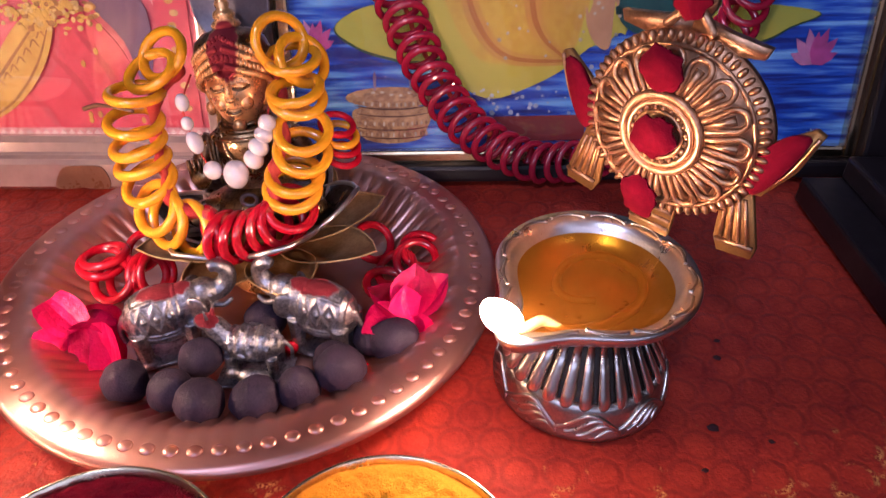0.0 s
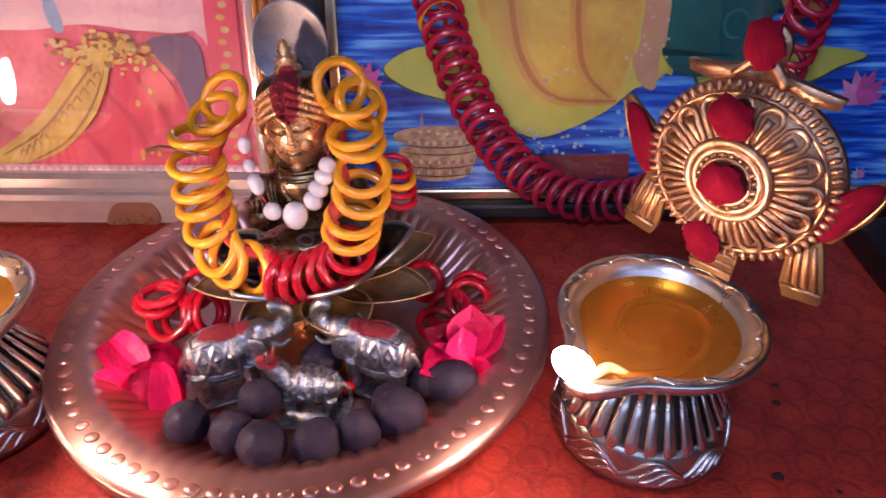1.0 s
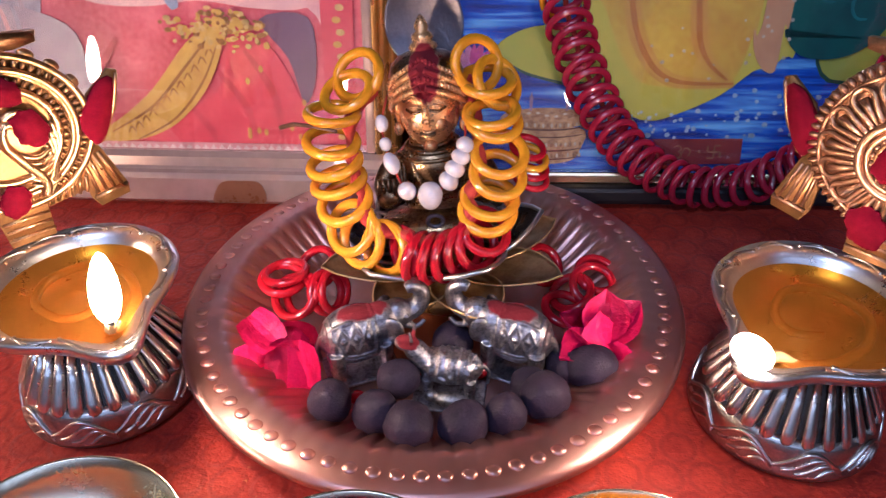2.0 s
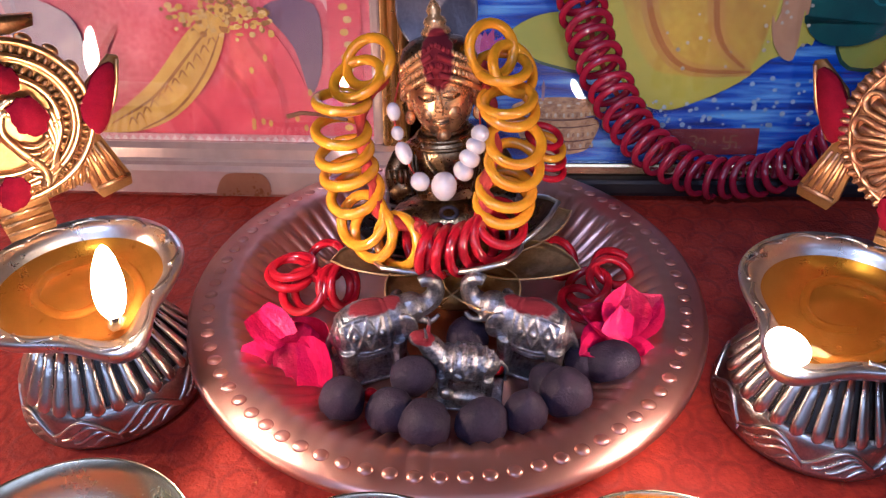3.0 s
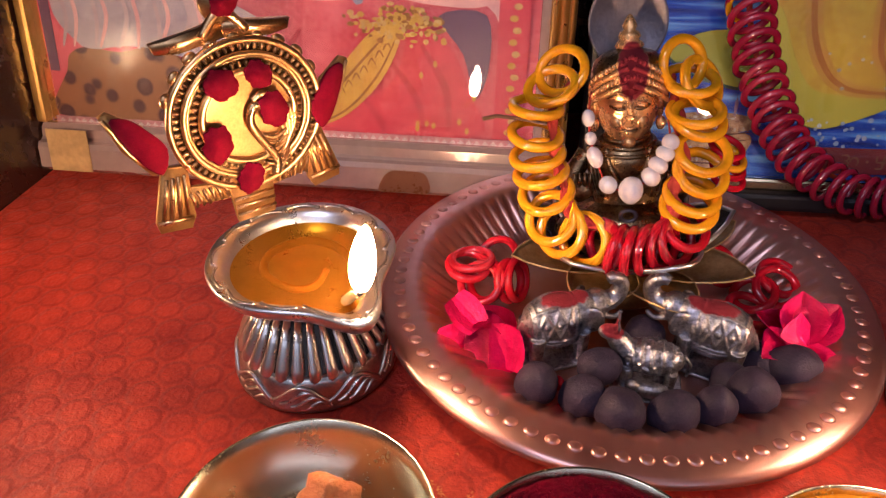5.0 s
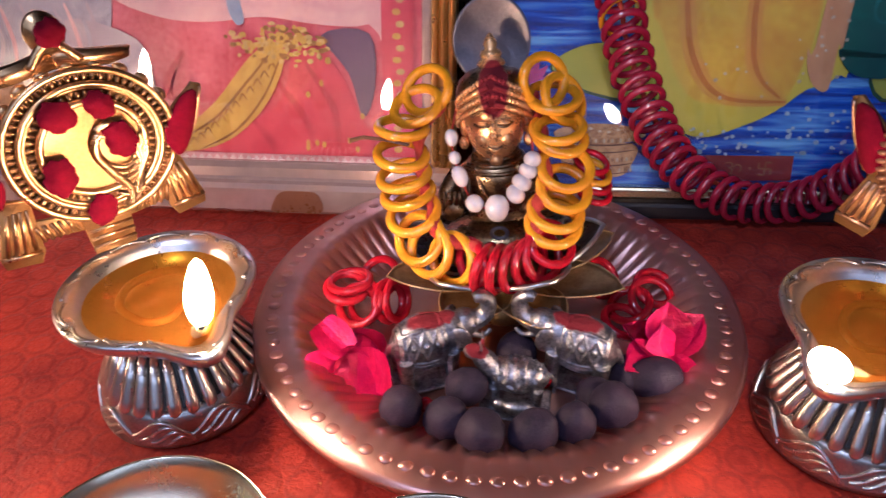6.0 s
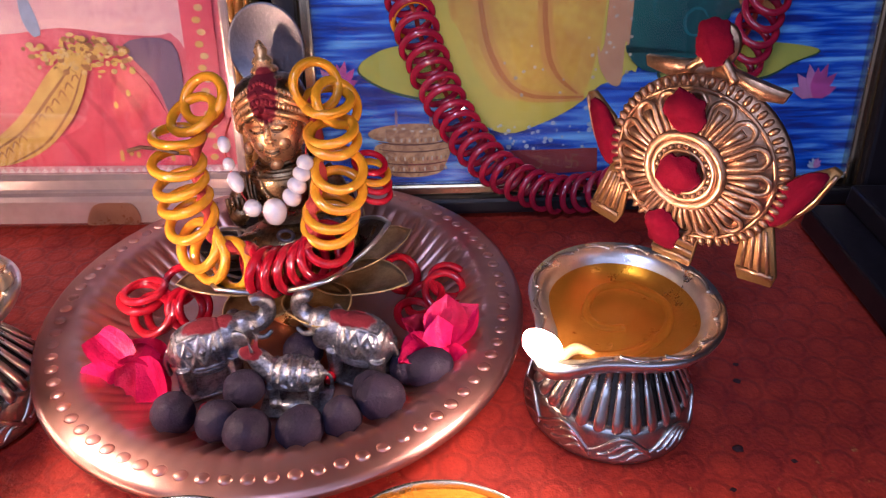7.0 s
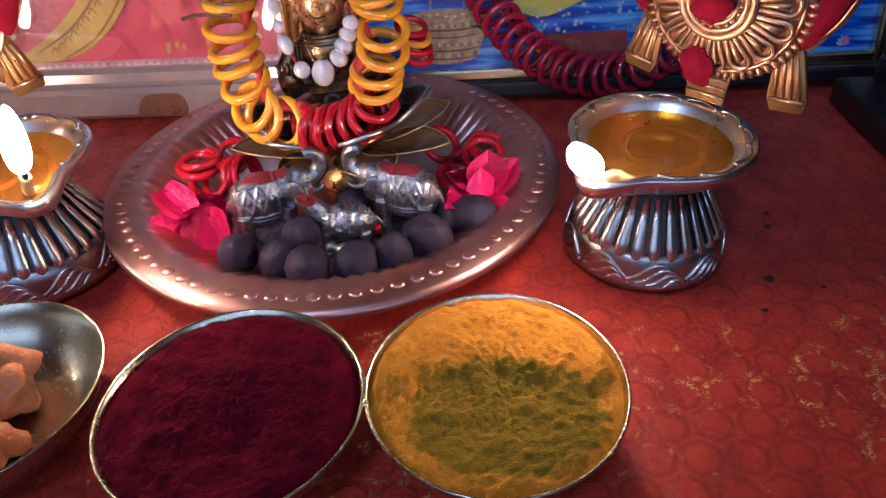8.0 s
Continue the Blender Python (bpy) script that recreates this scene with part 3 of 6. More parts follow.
    # the pot
    print_shape("pot", ((0.027, 0.032), (0.029, 0.024), (0.033, 0.0185), (0.045, 0.0165), (0.058, 0.0185), (0.062, 0.024), (0.064, 0.032), (0.056, 0.0345), (0.036, 0.0345)), 3, pot, pr, 4)
    print_shape("pot", arc(0.0455, 0.0385, 0.0215, 0.0048, 0, 345, 22), 3.6, pot, pr)
    print_shape("pot", arc(0.0455, 0.0400, 0.0178, 0.0034, 0, 345, 22), 4.2, pot, pr)
    for z, w in ((0.0335, 0.0009), (0.0300, 0.0007), (0.0235, 0.0008), (0.0195, 0.0007)):
        stroke("pot_line", ((0.029, z + 0.0012), (0.037, z), (0.046, z - 0.0004), (0.055, z), (0.0625, z + 0.0012)), w, 5, dark, pr)
    for row, (z, n) in enumerate(((0.0268, 15), (0.0216, 13), (0.0360, 17))):
        for k in range(n):
            x = 0.0305 + 0.031 * k / (n - 1)
            print_shape("pot_mark", arc(x, z - 0.0009 * math.sin(math.pi * k / (n - 1)), 0.0006, 0.0011, 0, 320, 6), 5.2, (potshade, pale)[(k + row) % 2], pr)
    for k in range(11):
        print_shape("pot_rice", arc(0.035 + 0.0021 * k, 0.0403 + 0.0009 * math.sin(k * 2.4), 0.0010, 0.0006, 0, 320, 7), 5, (potshade, pale)[k % 2], pr)
    for x in (0.038, 0.0545):
        print_shape("stick", ((x - 0.0005, 0.042), (x + 0.0005, 0.042), (x + 0.0008, 0.048), (x, 0.0510), (x - 0.0008, 0.048)), 4.4, mauvestick, pr)
    # the small red sign, with a worn mark at either side
    print_shape("sign", ((0.090, 0.0165), (0.137, 0.0175), (0.1365, 0.0295), (0.092, 0.0290)), 4, sign, pr)
    cx, cz, h = 0.1240, 0.0232, 0.0030
    for s in (-1, 1):
        stroke("sign_mark", ((cx, cz), (cx, cz + s * h), (cx + s * h, cz + s * h))[1:], 0.0010, 5, mark, pr)
        stroke("sign_mark", ((cx + s * h, cz), (cx + s * h, cz - s * h)), 0.0010, 5, mark, pr)
    stroke("sign_mark", ((cx - h, cz), (cx + h, cz)), 0.0010, 5.3, mark, pr)
    stroke("sign_mark", ((cx, cz - h), (cx, cz + h)), 0.0010, 5.6, mark, pr)
    stroke("sign_mark", arc(0.1070, 0.0246, 0.0018, 0.0014, 150, -80, 8), 0.0009, 5, mark, pr)
    stroke("sign_mark", arc(0.1070, 0.0218, 0.0020, 0.0016, 90, -150, 8), 0.0009, 5.3, mark, pr)
    stroke("sign_mark", arc(0.1112, 0.0230, 0.0018, 0.0020, 190, -60, 8), 0.0009, 5.6, mark, pr)
    print_shape("sign_mark", arc(0.1172, 0.0232, 0.0007, 0.0007, 0, 320, 7), 5, mark, pr)
    stroke("sign_mark", ((0.0965, 0.0205), (0.0965, 0.0262)), 0.0010, 5, mark, pr)
    rnd = random.Random(7)
    for k in range(60):
        x, z = rnd.uniform(0.082, 0.168), rnd.uniform(0.030, 0.052)
        if z > 0.036 + 0.33 * max(0.0, x - 0.10) + 0.006:
            z = 0.031 + 0.25 * max(0.0, x - 0.1)
        r = rnd.uniform(0.0005, 0.0012)
        print_shape("spray_dot", arc(x, z, r, r, 0, 320, 7), 7, dot, pr)
    for k in range(26):
        x, z = rnd.uniform(0.088, 0.142), rnd.uniform(0.056, 0.11)
        r = rnd.uniform(0.0005, 0.0010)
        print_shape("spray_dot", arc(x, z, r, r, 0, 320, 7), 8, pale, pr)
    g = part("glass_pane", box((x0, -0.0052, z0), (x1, -0.0042, z1)), GLASS, pic, "", False)
    g.visible_shadow = False


def pink_picture():
    m = pose(0, 0.0845, 0.0005, -13.0, 0, 0.5)
    pic = thing("framed_picture", "framed print of pink drapery in a pearly moulding", "picture", m)
    x0, x1, z0, z1 = -0.285, -0.0375, 0.0250, 0.36
    part("backing", box((x0 - 0.004, 0.001, 0.002), (x1 + 0.012, 0.010, z1 + 0.012)), BLACKWOOD, pic, "", False)
    base = ink("pink_cloth", (0.40, 0.010, 0.04), (0.66, 0.16, 0.20), 28)
    pr = part("print", sheet([(x0, z0 - 0.002), (x1 + 0.002, z0 - 0.002), (x1 + 0.002, z1), (x0, z1)], -0.0001, 0.001), base, pic, "printed pink and gold drapery", False)
    # bars, moulded with rounded steps
    prof = [(0.006, 0.0), (-0.010, 0.0), (-0.0125, 0.002), (-0.0125, 0.0125), (-0.0115, 0.0150), (-0.0085, 0.0158), (-0.0075, 0.0172), (-0.0070, 0.0215), (-0.0050, 0.0240), (0.006, 0.0245)]
    bm = bmesh.new()
    rows = [[bm.verts.new((x, y, z)) for y, z in prof] for x in (x0 - 0.006, x1 + 0.0155)]
    for i in range(len(prof)):
        j = (i + 1) % len(prof)
        bm.faces.new((rows[0][i], rows[0][j], rows[1][j], rows[1][i]))
    bm.faces.new(rows[0])
    bm.faces.new(rows[1][::-1])
    part("frame_bar", bm, PALEBAR, pic, "pearly pale bottom moulding", False)
    part("frame_bar", box((x1, -0.0075, 0.0247), (x1 + 0.0045, 0.006, z1 + 0.01), 0.0012), PALEBAR, pic, "pearly inner strip", False)
    side = part("frame_bar", box((x1 + 0.0045, -0.010, 0.0247), (x1 + 0.0155, 0.006, z1 + 0.01), 0.002), GOLDBAR, pic, "shiny gold side moulding", False)
    for dx, r in ((0.0066, 0.0013), (0.0100, 0.0022), (0.0136, 0.0013)):
        part("bead_moulding", tube([(x1 + dx, -0.0098, 0.0255), (x1 + dx, -0.0098, z1 + 0.0095)], r, 10), GOLDBAR, side)
    part("frame_bar", box((x0 - 0.006, -0.010, 0.0247), (x0, 0.006, z1 + 0.01), 0.002), GOLDBAR, pic, "", False)
    part("frame_bar", box((x0, -0.010, z1), (x1, 0.006, z1 + 0.01), 0.002), GOLDBAR, pic, "", False)
    part("clip_bar", box((-0.2845, -0.0132, 0.0008), (-0.262, -0.0127, 0.0225)), ink("tan_tape", (0.52, 0.34, 0.14)), pic, "strip of tan tape", False)
    bar_patch = [(-0.0975 + a, b) for a, b in ((-0.0130, 0.0030), (-0.0105, 0.0010), (0.0, 0.0016), (0.0110, 0.0012), (0.0125, 0.0060), (0.0095, 0.0115), (0.0020, 0.0122), (-0.0080, 0.0112))]
    part("bar_patch", sheet([(p.x, p.y) for p in smooth_line([(x, z, 0) for x, z in bar_patch], 4, True)], -0.0131, 0.0004), mat("brown_bar_patch", (0.17, 0.06, 0.03), (0.20, 0.08, 0.04), rough=0.3, scale=60), pic, "brown patch on the moulding", False)
    # zigzag slip between the bar and the print
    slip, tooth = ink("slip", (0.62, 0.30, 0.32)), ink("slip_tooth", (0.72, 0.58, 0.56))
    print_shape("slip", ((x0, z0 - 0.001), (x1, z0 - 0.001), (x1, z0 + 0.0022), (x0, z0 + 0.0022)), 6, slip, pr)
    for k in range(62):
        x = x0 + 0.002 + k * 0.00395
        print_shape("slip_tooth", ((x, z0 - 0.0005), (x + 0.0036, z0 - 0.0005), (x + 0.0018, z0 + 0.0014)), 7, tooth, pr)
    rose, deep = ink("rose", (0.44, 0.016, 0.05), (0.62, 0.075, 0.11), 60), ink("deep_rose", (0.34, 0.012, 0.04), (0.50, 0.05, 0.08), 60)
    gold, goldline = ink("sash_gold", (0.55, 0.36, 0.06), (0.44, 0.25, 0.04), 120), ink("sash_line", (0.34, 0.15, 0.03))
    palegold = ink("sprig_gold", (0.66, 0.46, 0.16))
    peach = ink("peach", (0.72, 0.46, 0.42), (0.54, 0.28, 0.30), 24)
    mauve = ink("mauve", (0.15, 0.075, 0.14), (0.10, 0.05, 0.10), 40)
    fur = ink("white_fur", (0.44, 0.40, 0.44), (0.26, 0.24, 0.30), 60)
    blue, tan = ink("cuff_blue", (0.34, 0.40, 0.55)), leopard_print()
    grey = ink("dove_grey", (0.46, 0.38, 0.40), (0.36, 0.28, 0.32), 90)
    # spotted hide and pale fur
    print_shape("hide", ((x0 + 0.001, z0 + 0.0025), (-0.222, z0 + 0.0025), (-0.213, 0.045), (-0.212, 0.058), (-0.225, 0.0645), (-0.245, 0.0605), (-0.262, 0.0625), (-0.272, 0.0585), (x0 + 0.010, 0.050)), 2, tan, pr, 3)
    print_shape("fur", ((-0.278, 0.085), (-0.268, 0.066), (-0.258, 0.0615), (-0.243, 0.0635), (-0.228, 0.063), (-0.214, 0.060), (-0.196, 0.060), (-0.186, 0.075), (-0.18, 0.11), (-0.19, 0.15), (-0.27, 0.14)), 2.6, fur, pr, 4)
    for k in range(16):
        x = -0.274 + 0.0054 * k
        stroke("fur_lock", ((x, 0.094 + 0.003 * math.sin(k)), (x + 0.004, 0.078), (x + 0.003 * math.sin(3 * k), 0.0625)), 0.0022, 3.4, (grey, peach, fur)[k % 3], pr)
    print_shape("edge_band", ((x0 + 0.001, 0.05), (x0 + 0.006, 0.05), (x0 + 0.009, 0.36), (x0 + 0.001, 0.36)), 2, mauve, pr)
    # pale upper forms
    print_shape("pale_form", ((-0.20, 0.36), (-0.205, 0.14), (-0.185, 0.102), (-0.16, 0.090), (-0.135, 0.088), (-0.110, 0.0905), (-0.085, 0.0875), (-0.062, 0.088), (-0.05, 0.10), (-0.045, 0.36)), 3, peach, pr, 4)
    stroke("cuff", ((-0.1245, 0.105), (-0.123, 0.094), (-0.121, 0.087)), 0.0065, 4, blue, pr)
    print_shape("pale_form", ((-0.205, 0.088), (-0.200, 0.062), (-0.192, 0.046), (-0.180, 0.036), (-0.168, 0.040), (-0.166, 0.060), (-0.172, 0.080)), 3.2, grey, pr, 4)
    # folds of the pink cloth
    print_shape("cloth_fold", ((-0.146, z0 + 0.0025), (-0.108, 0.050), (-0.098, 0.074), (-0.088, 0.078), (-0.076, 0.066), (-0.068, 0.048), (-0.065, z0 + 0.0025)), 2.4, rose, pr, 4)
    print_shape("cloth_fold", ((-0.084, 0.083), (-0.072, 0.066), (-0.066, 0.046), (-0.060, 0.060), (-0.062, 0.084)), 3.0, mauve, pr, 4)
    for s in (((-0.105, 0.060), (-0.094, 0.045), (-0.090, 0.030)), ((-0.092, 0.070), (-0.080, 0.050), (-0.078, 0.030)), ((-0.12, 0.044), (-0.112, 0.034), (-0.11, 0.028)), ((-0.155, 0.05), (-0.165, 0.04), (-0.17, 0.03)), ((-0.15, 0.075), (-0.16, 0.06), (-0.158, 0.05))):
        stroke("cloth_fold", s, 0.0035, 3.4, deep, pr)
    print_shape("border", ((-0.0565, z0 + 0.0025), (-0.042, z0 + 0.0025), (-0.041, 0.36), (-0.0555, 0.36)), 3.4, rose, pr)
    for k in range(22):
        z = 0.031 + 0.0052 * k
        print_shape("border_sprig", arc(-0.0495 + 0.0016 * (k % 2), z, 0.0020, 0.0015, 0, 330, 8), 4.2, (gold, palegold)[k % 2], pr)
    # the gold sash
    sash = ((-0.1715, z0 + 0.003), (-0.148, z0 + 0.003), (-0.128, 0.036), (-0.111, 0.053), (-0.102, 0.072), (-0.1055, 0.079), (-0.118, 0.073), (-0.137, 0.052), (-0.155, 0.038))
    print_shape("sash", sash, 4, gold, pr, 5)
    stroke("sash_line", ((-0.160, 0.0315), (-0.138, 0.044), (-0.120, 0.062), (-0.108, 0.075)), 0.0014, 5, goldline, pr)
    stroke("sash_line", ((-0.147, 0.0285), (-0.128, 0.0385), (-0.113, 0.055), (-0.104, 0.072)), 0.0012, 5, goldline, pr)
    for k in range(12):
        f = k / 11
        x, z = -0.150 + 0.042 * f, 0.0325 + 0.036 * f ** 1.15
        stroke("sash_line", ((x - 0.002, z - 0.0015), (x, z + 0.0018), (x + 0.002, z - 0.001)), 0.0009, 5, goldline, pr)
    rnd = random.Random(3)
    for k in range(190):
        x, z = -0.131 + rnd.gauss(0.028, 0.0105), 0.0790 + rnd.gauss(0, 0.0036)
        print_shape("gold_sprig", arc(x, z, rnd.uniform(0.0008, 0.0019), rnd.uniform(0.0007, 0.0014), rnd.uniform(0, 90), 400, 7), 5 + 0.006 * k, (gold, goldline, gold, palegold)[k % 4], pr)
    for k in range(9):
        x, z = rnd.uniform(-0.098, -0.065), rnd.uniform(0.029, 0.062)
        print_shape("gold_sprig", arc(x, z, 0.0010, 0.0016, 0, 330, 8), 5, gold, pr)
    g = part("glass_pane", box((x0, -0.0052, z0), (x1, -0.0042, z1)), GLASS, pic, "", False)
    g.visible_shadow = False


water_picture()
pink_picture()


# ---------------------------------------------------------------- the plate
def plate():
    p = thing("offering_plate", "round rosy translucent plate with beaded rim and fluted well", "plate")
    n = 192

    prof = [(0, 0.0028), (0.046, 0.0028), (0.0515, 0.0031), (0.0555, 0.0042), (0.0595, 0.0062), (0.0635, 0.0088), (0.0675, 0.0120), (0.0705, 0.0146), (0.0730, 0.0166), (0.0750, 0.0178), (0.0770, 0.0180), (0.0875, 0.0176), (0.0893, 0.0165), (0.0900, 0.0148),
            (0.0893, 0.0140), (0.0880, 0.0152), (0.0770, 0.0166), (0.0735, 0.0150), (0.0670, 0.0085), (0.0600, 0.0030), (0.0540, 0.0), (0, 0.0)]
    bm = lathe(prof, 640)
    for v in bm.verts:
        r, a = v.co.xy.length, math.atan2(v.co.y, v.co.x)
        k = max(0.0, 1 - abs(r - 0.0650) / 0.0115) ** 0.7
        v.co.z += 0.0019 * k * (abs(math.sin(a * 40)) ** 0.9 - 0.4)
    part("dish", bm, COPPER, p)
    bead = part("rim_bead", ball((0, 0, 0), (0.0023, 0.0020, 0.0009), u=12, v=8), COPPER, p)
    count = 78
    for i in range(count):
        a = 2 * math.pi * i / count
        m = Matrix.Translation((0.0825 * math.cos(a), 0.0825 * math.sin(a), 0.0178))
        if i == 0:
            bead.matrix_basis = m
        else:
            share("rim_bead", bead, p, m)


plate()


# ---------------------------------------------------------------- oil lamps with emblems
def dab(u, v, r, parent, seed, y=-0.002, label=""):
    rnd = random.Random(seed)
    o = []
    for i in range(54):
        a = 2 * math.pi * i / 54
        k = r * (1 + 0.10 * math.sin(2 * a + seed) + 0.06 * math.sin(5 * a + 2 * seed) + 0.05 * math.sin(9 * a + seed) + 0.05 * rnd.uniform(-1, 1))
        o.append((u + 0.92 * k * math.cos(a), v + k * math.sin(a)))
    return part("powder_dab", sheet(o, y - 0.0006, 0.0010, bevel=0.0003), VERMILION, parent, label)


def conch_emblem(parent, m):
    cu, cv = -0.0002, 0.0850

    def oval(r, n=60):
        return [(cu + r * math.cos(2 * math.pi * i / n), cv + 0.97 * r * math.sin(2 * math.pi * i / n)) for i in range(n)]

    e = part("emblem", sheet(oval(0.0252), 0.0006, 0.0020), SHADEGOLD, parent, "gilt ring emblem with a conch, dotted with vermilion", False, m)
    part("field", sheet(oval(0.0150), -0.0002, 0.0007), FLATGOLD, e, "plain pale gilt field", False)

    def ring(r, t, y):
        part("ring_moulding", tube([(x, y, z) for x, z in oval(r)], t, 8, True), GOLD, e)

    for r, t, y in ((0.0250, 0.0011, -0.0002), (0.0208, 0.0010, -0.0008), (0.0196, 0.0006, -0.0004), (0.0154, 0.0012, -0.0012)):
        ring(r, t, y)
    for r, n, w in ((0.0230, 62, 0.0012), (0.0175, 48, 0.0011)):
        knurl = part("ring_knurl", ball((0, 0, 0), (w, 0.0010, 0.00062), u=8, v=6), GOLD, e)
        for i in range(n):
            a = 2 * math.pi * i / n
            mm = Matrix.Translation((cu + r * math.cos(a), -0.0003, cv + 0.97 * r * math.sin(a))) @ Matrix.Rotation(-a, 4, "Y")
            if i == 0:
                knurl.matrix_basis = mm
            else:
                share("ring_knurl", knurl, e, mm)
    # the conch in the ring: a curled lip, a long body with ribs, a pointed foot
    whorl = smooth_line([(cu + x, y, cv + z) for x, y, z in ((0.0015, -0.0016, 0.0052), (0.0050, -0.0018, 0.0068), (0.0078, -0.002, 0.0048), (0.0048, -0.002, 0.0030), (0.0014, -0.002, 0.0036), (-0.0004, -0.002, -0.0020), (0.0026, -0.002, -0.0090), (0.0062, -0.002, -0.0160), (0.0050, -0.002, -0.0215))], 6)
    part("conch", tube(whorl, lambda f: 0.0011 + 0.0006 * f, 8), GOLD, e)
    for k in range(5):
        f = k / 4
        line = smooth_line([(cu + 0.0150 - 0.0012 * k, -0.0014, cv + 0.0030 - 0.0085 * f), (cu + 0.0145 - 0.001 * k, -0.0018, cv - 0.0055 - 0.005 * f), (cu + 0.0100, -0.002, cv - 0.0130 - 0.003 * f), (cu + 0.0062, -0.002, cv - 0.0215)], 5)
        part("conch_rib", tube(line, 0.00080, 6), GOLD, e)
    for k in range(6):
        part("conch_rib", tube(smooth_line([(cu + 0.0028, -0.002, cv - 0.0070 - 0.0020 * k), (cu + 0.0068, -0.0024, cv - 0.0085 - 0.0020 * k), (cu + 0.0112, -0.002, cv - 0.0068 - 0.0020 * k)], 4), 0.00060, 6), GOLD, e)
    # the wavy gilt edge round the rings
    for k in range(9):
        a = radians(25 + 130 * k / 8)
        part("edge_curl", ball((cu + 0.0262 * math.cos(a), 0.0008, cv + 0.0255 * math.sin(a)), (0.0024, 0.0012, 0.0016), u=10, v=8, turn=Matrix.Rotation(-a + 1.5708, 4, "Y")), GOLD, e)
    limbs(e, GOLD, FLATGOLD)
    for s in (-1, 1):
        part("foot_bridge", sheet([(-0.003 + s * a, v) for a, v in ((0.0075, 0.0640), (0.0215, 0.0665), (0.0225, 0.0600), (0.0075, 0.0580))][::s], 0.0002, 0.0020, bevel=0.0003), FLATGOLD, e)
        for k in range(6):
            part("bridge_ridge", tube([(-0.003 + s * (0.0085 + 0.0022 * k), -0.0002, 0.0592), (-0.003 + s * (0.0098 + 0.0022 * k), -0.0002, 0.0645)], 0.0006, 6), GOLD, e)
    for k, (u, v, r) in enumerate(((-0.0078, 0.0980, 0.0052), (0.0044, 0.0985, 0.0045), (0.0075, 0.0862, 0.0056), (-0.0125, 0.0795, 0.0056), (-0.0040, 0.0650, 0.0050), (-0.0022, 0.1215, 0.0042))):
        dab(u, v, r, e, k + 2, -0.0028)


def limbs(e, relief, flat):
    """The two ribbon feet, the two side tails, the crest and the tab that holds the emblem to the bowl."""
    for s in (-1, 1):
        o = [(-0.003 + s * a, v) for a, v in ((0.0195, 0.0740), (0.0270, 0.0755), (0.0330, 0.0570), (0.0325, 0.0535), (0.0225, 0.0520), (0.0205, 0.0560))]
        foot = part("ribbon_foot", sheet(o[::s], 0.0, 0.0022, bevel=0.0004), flat, e)
        for k in range(4):
            a0, a1 = 0.0212 + 0.0018 * k, 0.0228 + 0.0027 * k
            part("foot_ridge", tube([(-0.003 + s * a0, -0.0003, 0.0715), (-0.003 + s * a1, -0.0003, 0.0575)], 0.00065, 6), relief, foot)
        part("foot_ridge", tube([(-0.003 + s * 0.0215, -0.0004, 0.0562), (-0.003 + s * 0.0325, -0.0004, 0.0575)], 0.0008, 6), relief, foot)
        o = [(-0.003 + s * a, v) for a, v in ((0.0240, 0.0800), (0.0265, 0.0735), (0.0300, 0.0740), (0.0365, 0.0840), (0.0400, 0.0955), (0.0375, 0.0965), (0.0290, 0.0900))]
        tail = part("side_tail", sheet(o[::s], 0.0, 0.0022, bevel=0.0003), flat, e)
        part("tail_ridge", tube(smooth_line([(-0.003 + s * a, -0.0004, v) for a, v in ((0.0270, 0.0740), (0.0345, 0.0825), (0.0392, 0.0950))], 4), 0.0006, 6), relief, tail)
        o = [(-0.003 + s * (a - 0.0005), v) for a, v in ((0.0246, 0.0820), (0.0268, 0.0750), (0.0298, 0.0752), (0.0342, 0.0822), (0.0382, 0.0940), (0.0332, 0.0936), (0.0285, 0.0886))]
        part("powder_dab", sheet([(p.x, p.y) for p in smooth_line([(x, z, 0) for x, z in o[::s]], 3, True)], -0.0016, 0.0018, bevel=0.0004), VERMILION, e)
        o = [(-0.003 + s * a, v) for a, v in ((0.0, 0.1105), (0.014, 0.1085), (0.0205, 0.1095), (0.0215, 0.1125), (0.0175, 0.1130), (0.010, 0.1140), (0.0, 0.1160))]
        part("crest", sheet(o[::s], 0.0, 0.0026, bevel=0.0004), relief, e)
    part("crest", tube(smooth_line([(-0.010, -0.0004, 0.1120), (-0.003, -0.0006, 0.1185), (0.004, -0.0004, 0.1120)], 5), 0.0014, 7), relief, e)
    part("crest", sheet(arc(-0.003, 0.1205, 0.0052, 0.0062, 0, 345, 22), 0.0, 0.0024, bevel=0.0004), relief, e)
    part("tab", sheet([(-0.0115, 0.0690), (-0.0100, 0.0480), (0.0035, 0.0480), (0.0050, 0.0690)], 0.0, 0.0024, bevel=0.0004), flat, e)
    for k in range(3):
        part("tab_ridge", tube([(-0.0100, -0.0003, 0.0510 + 0.003 * k), (0.0038, -0.0003, 0.0510 + 0.003 * k)], 0.0006, 6), relief, e)


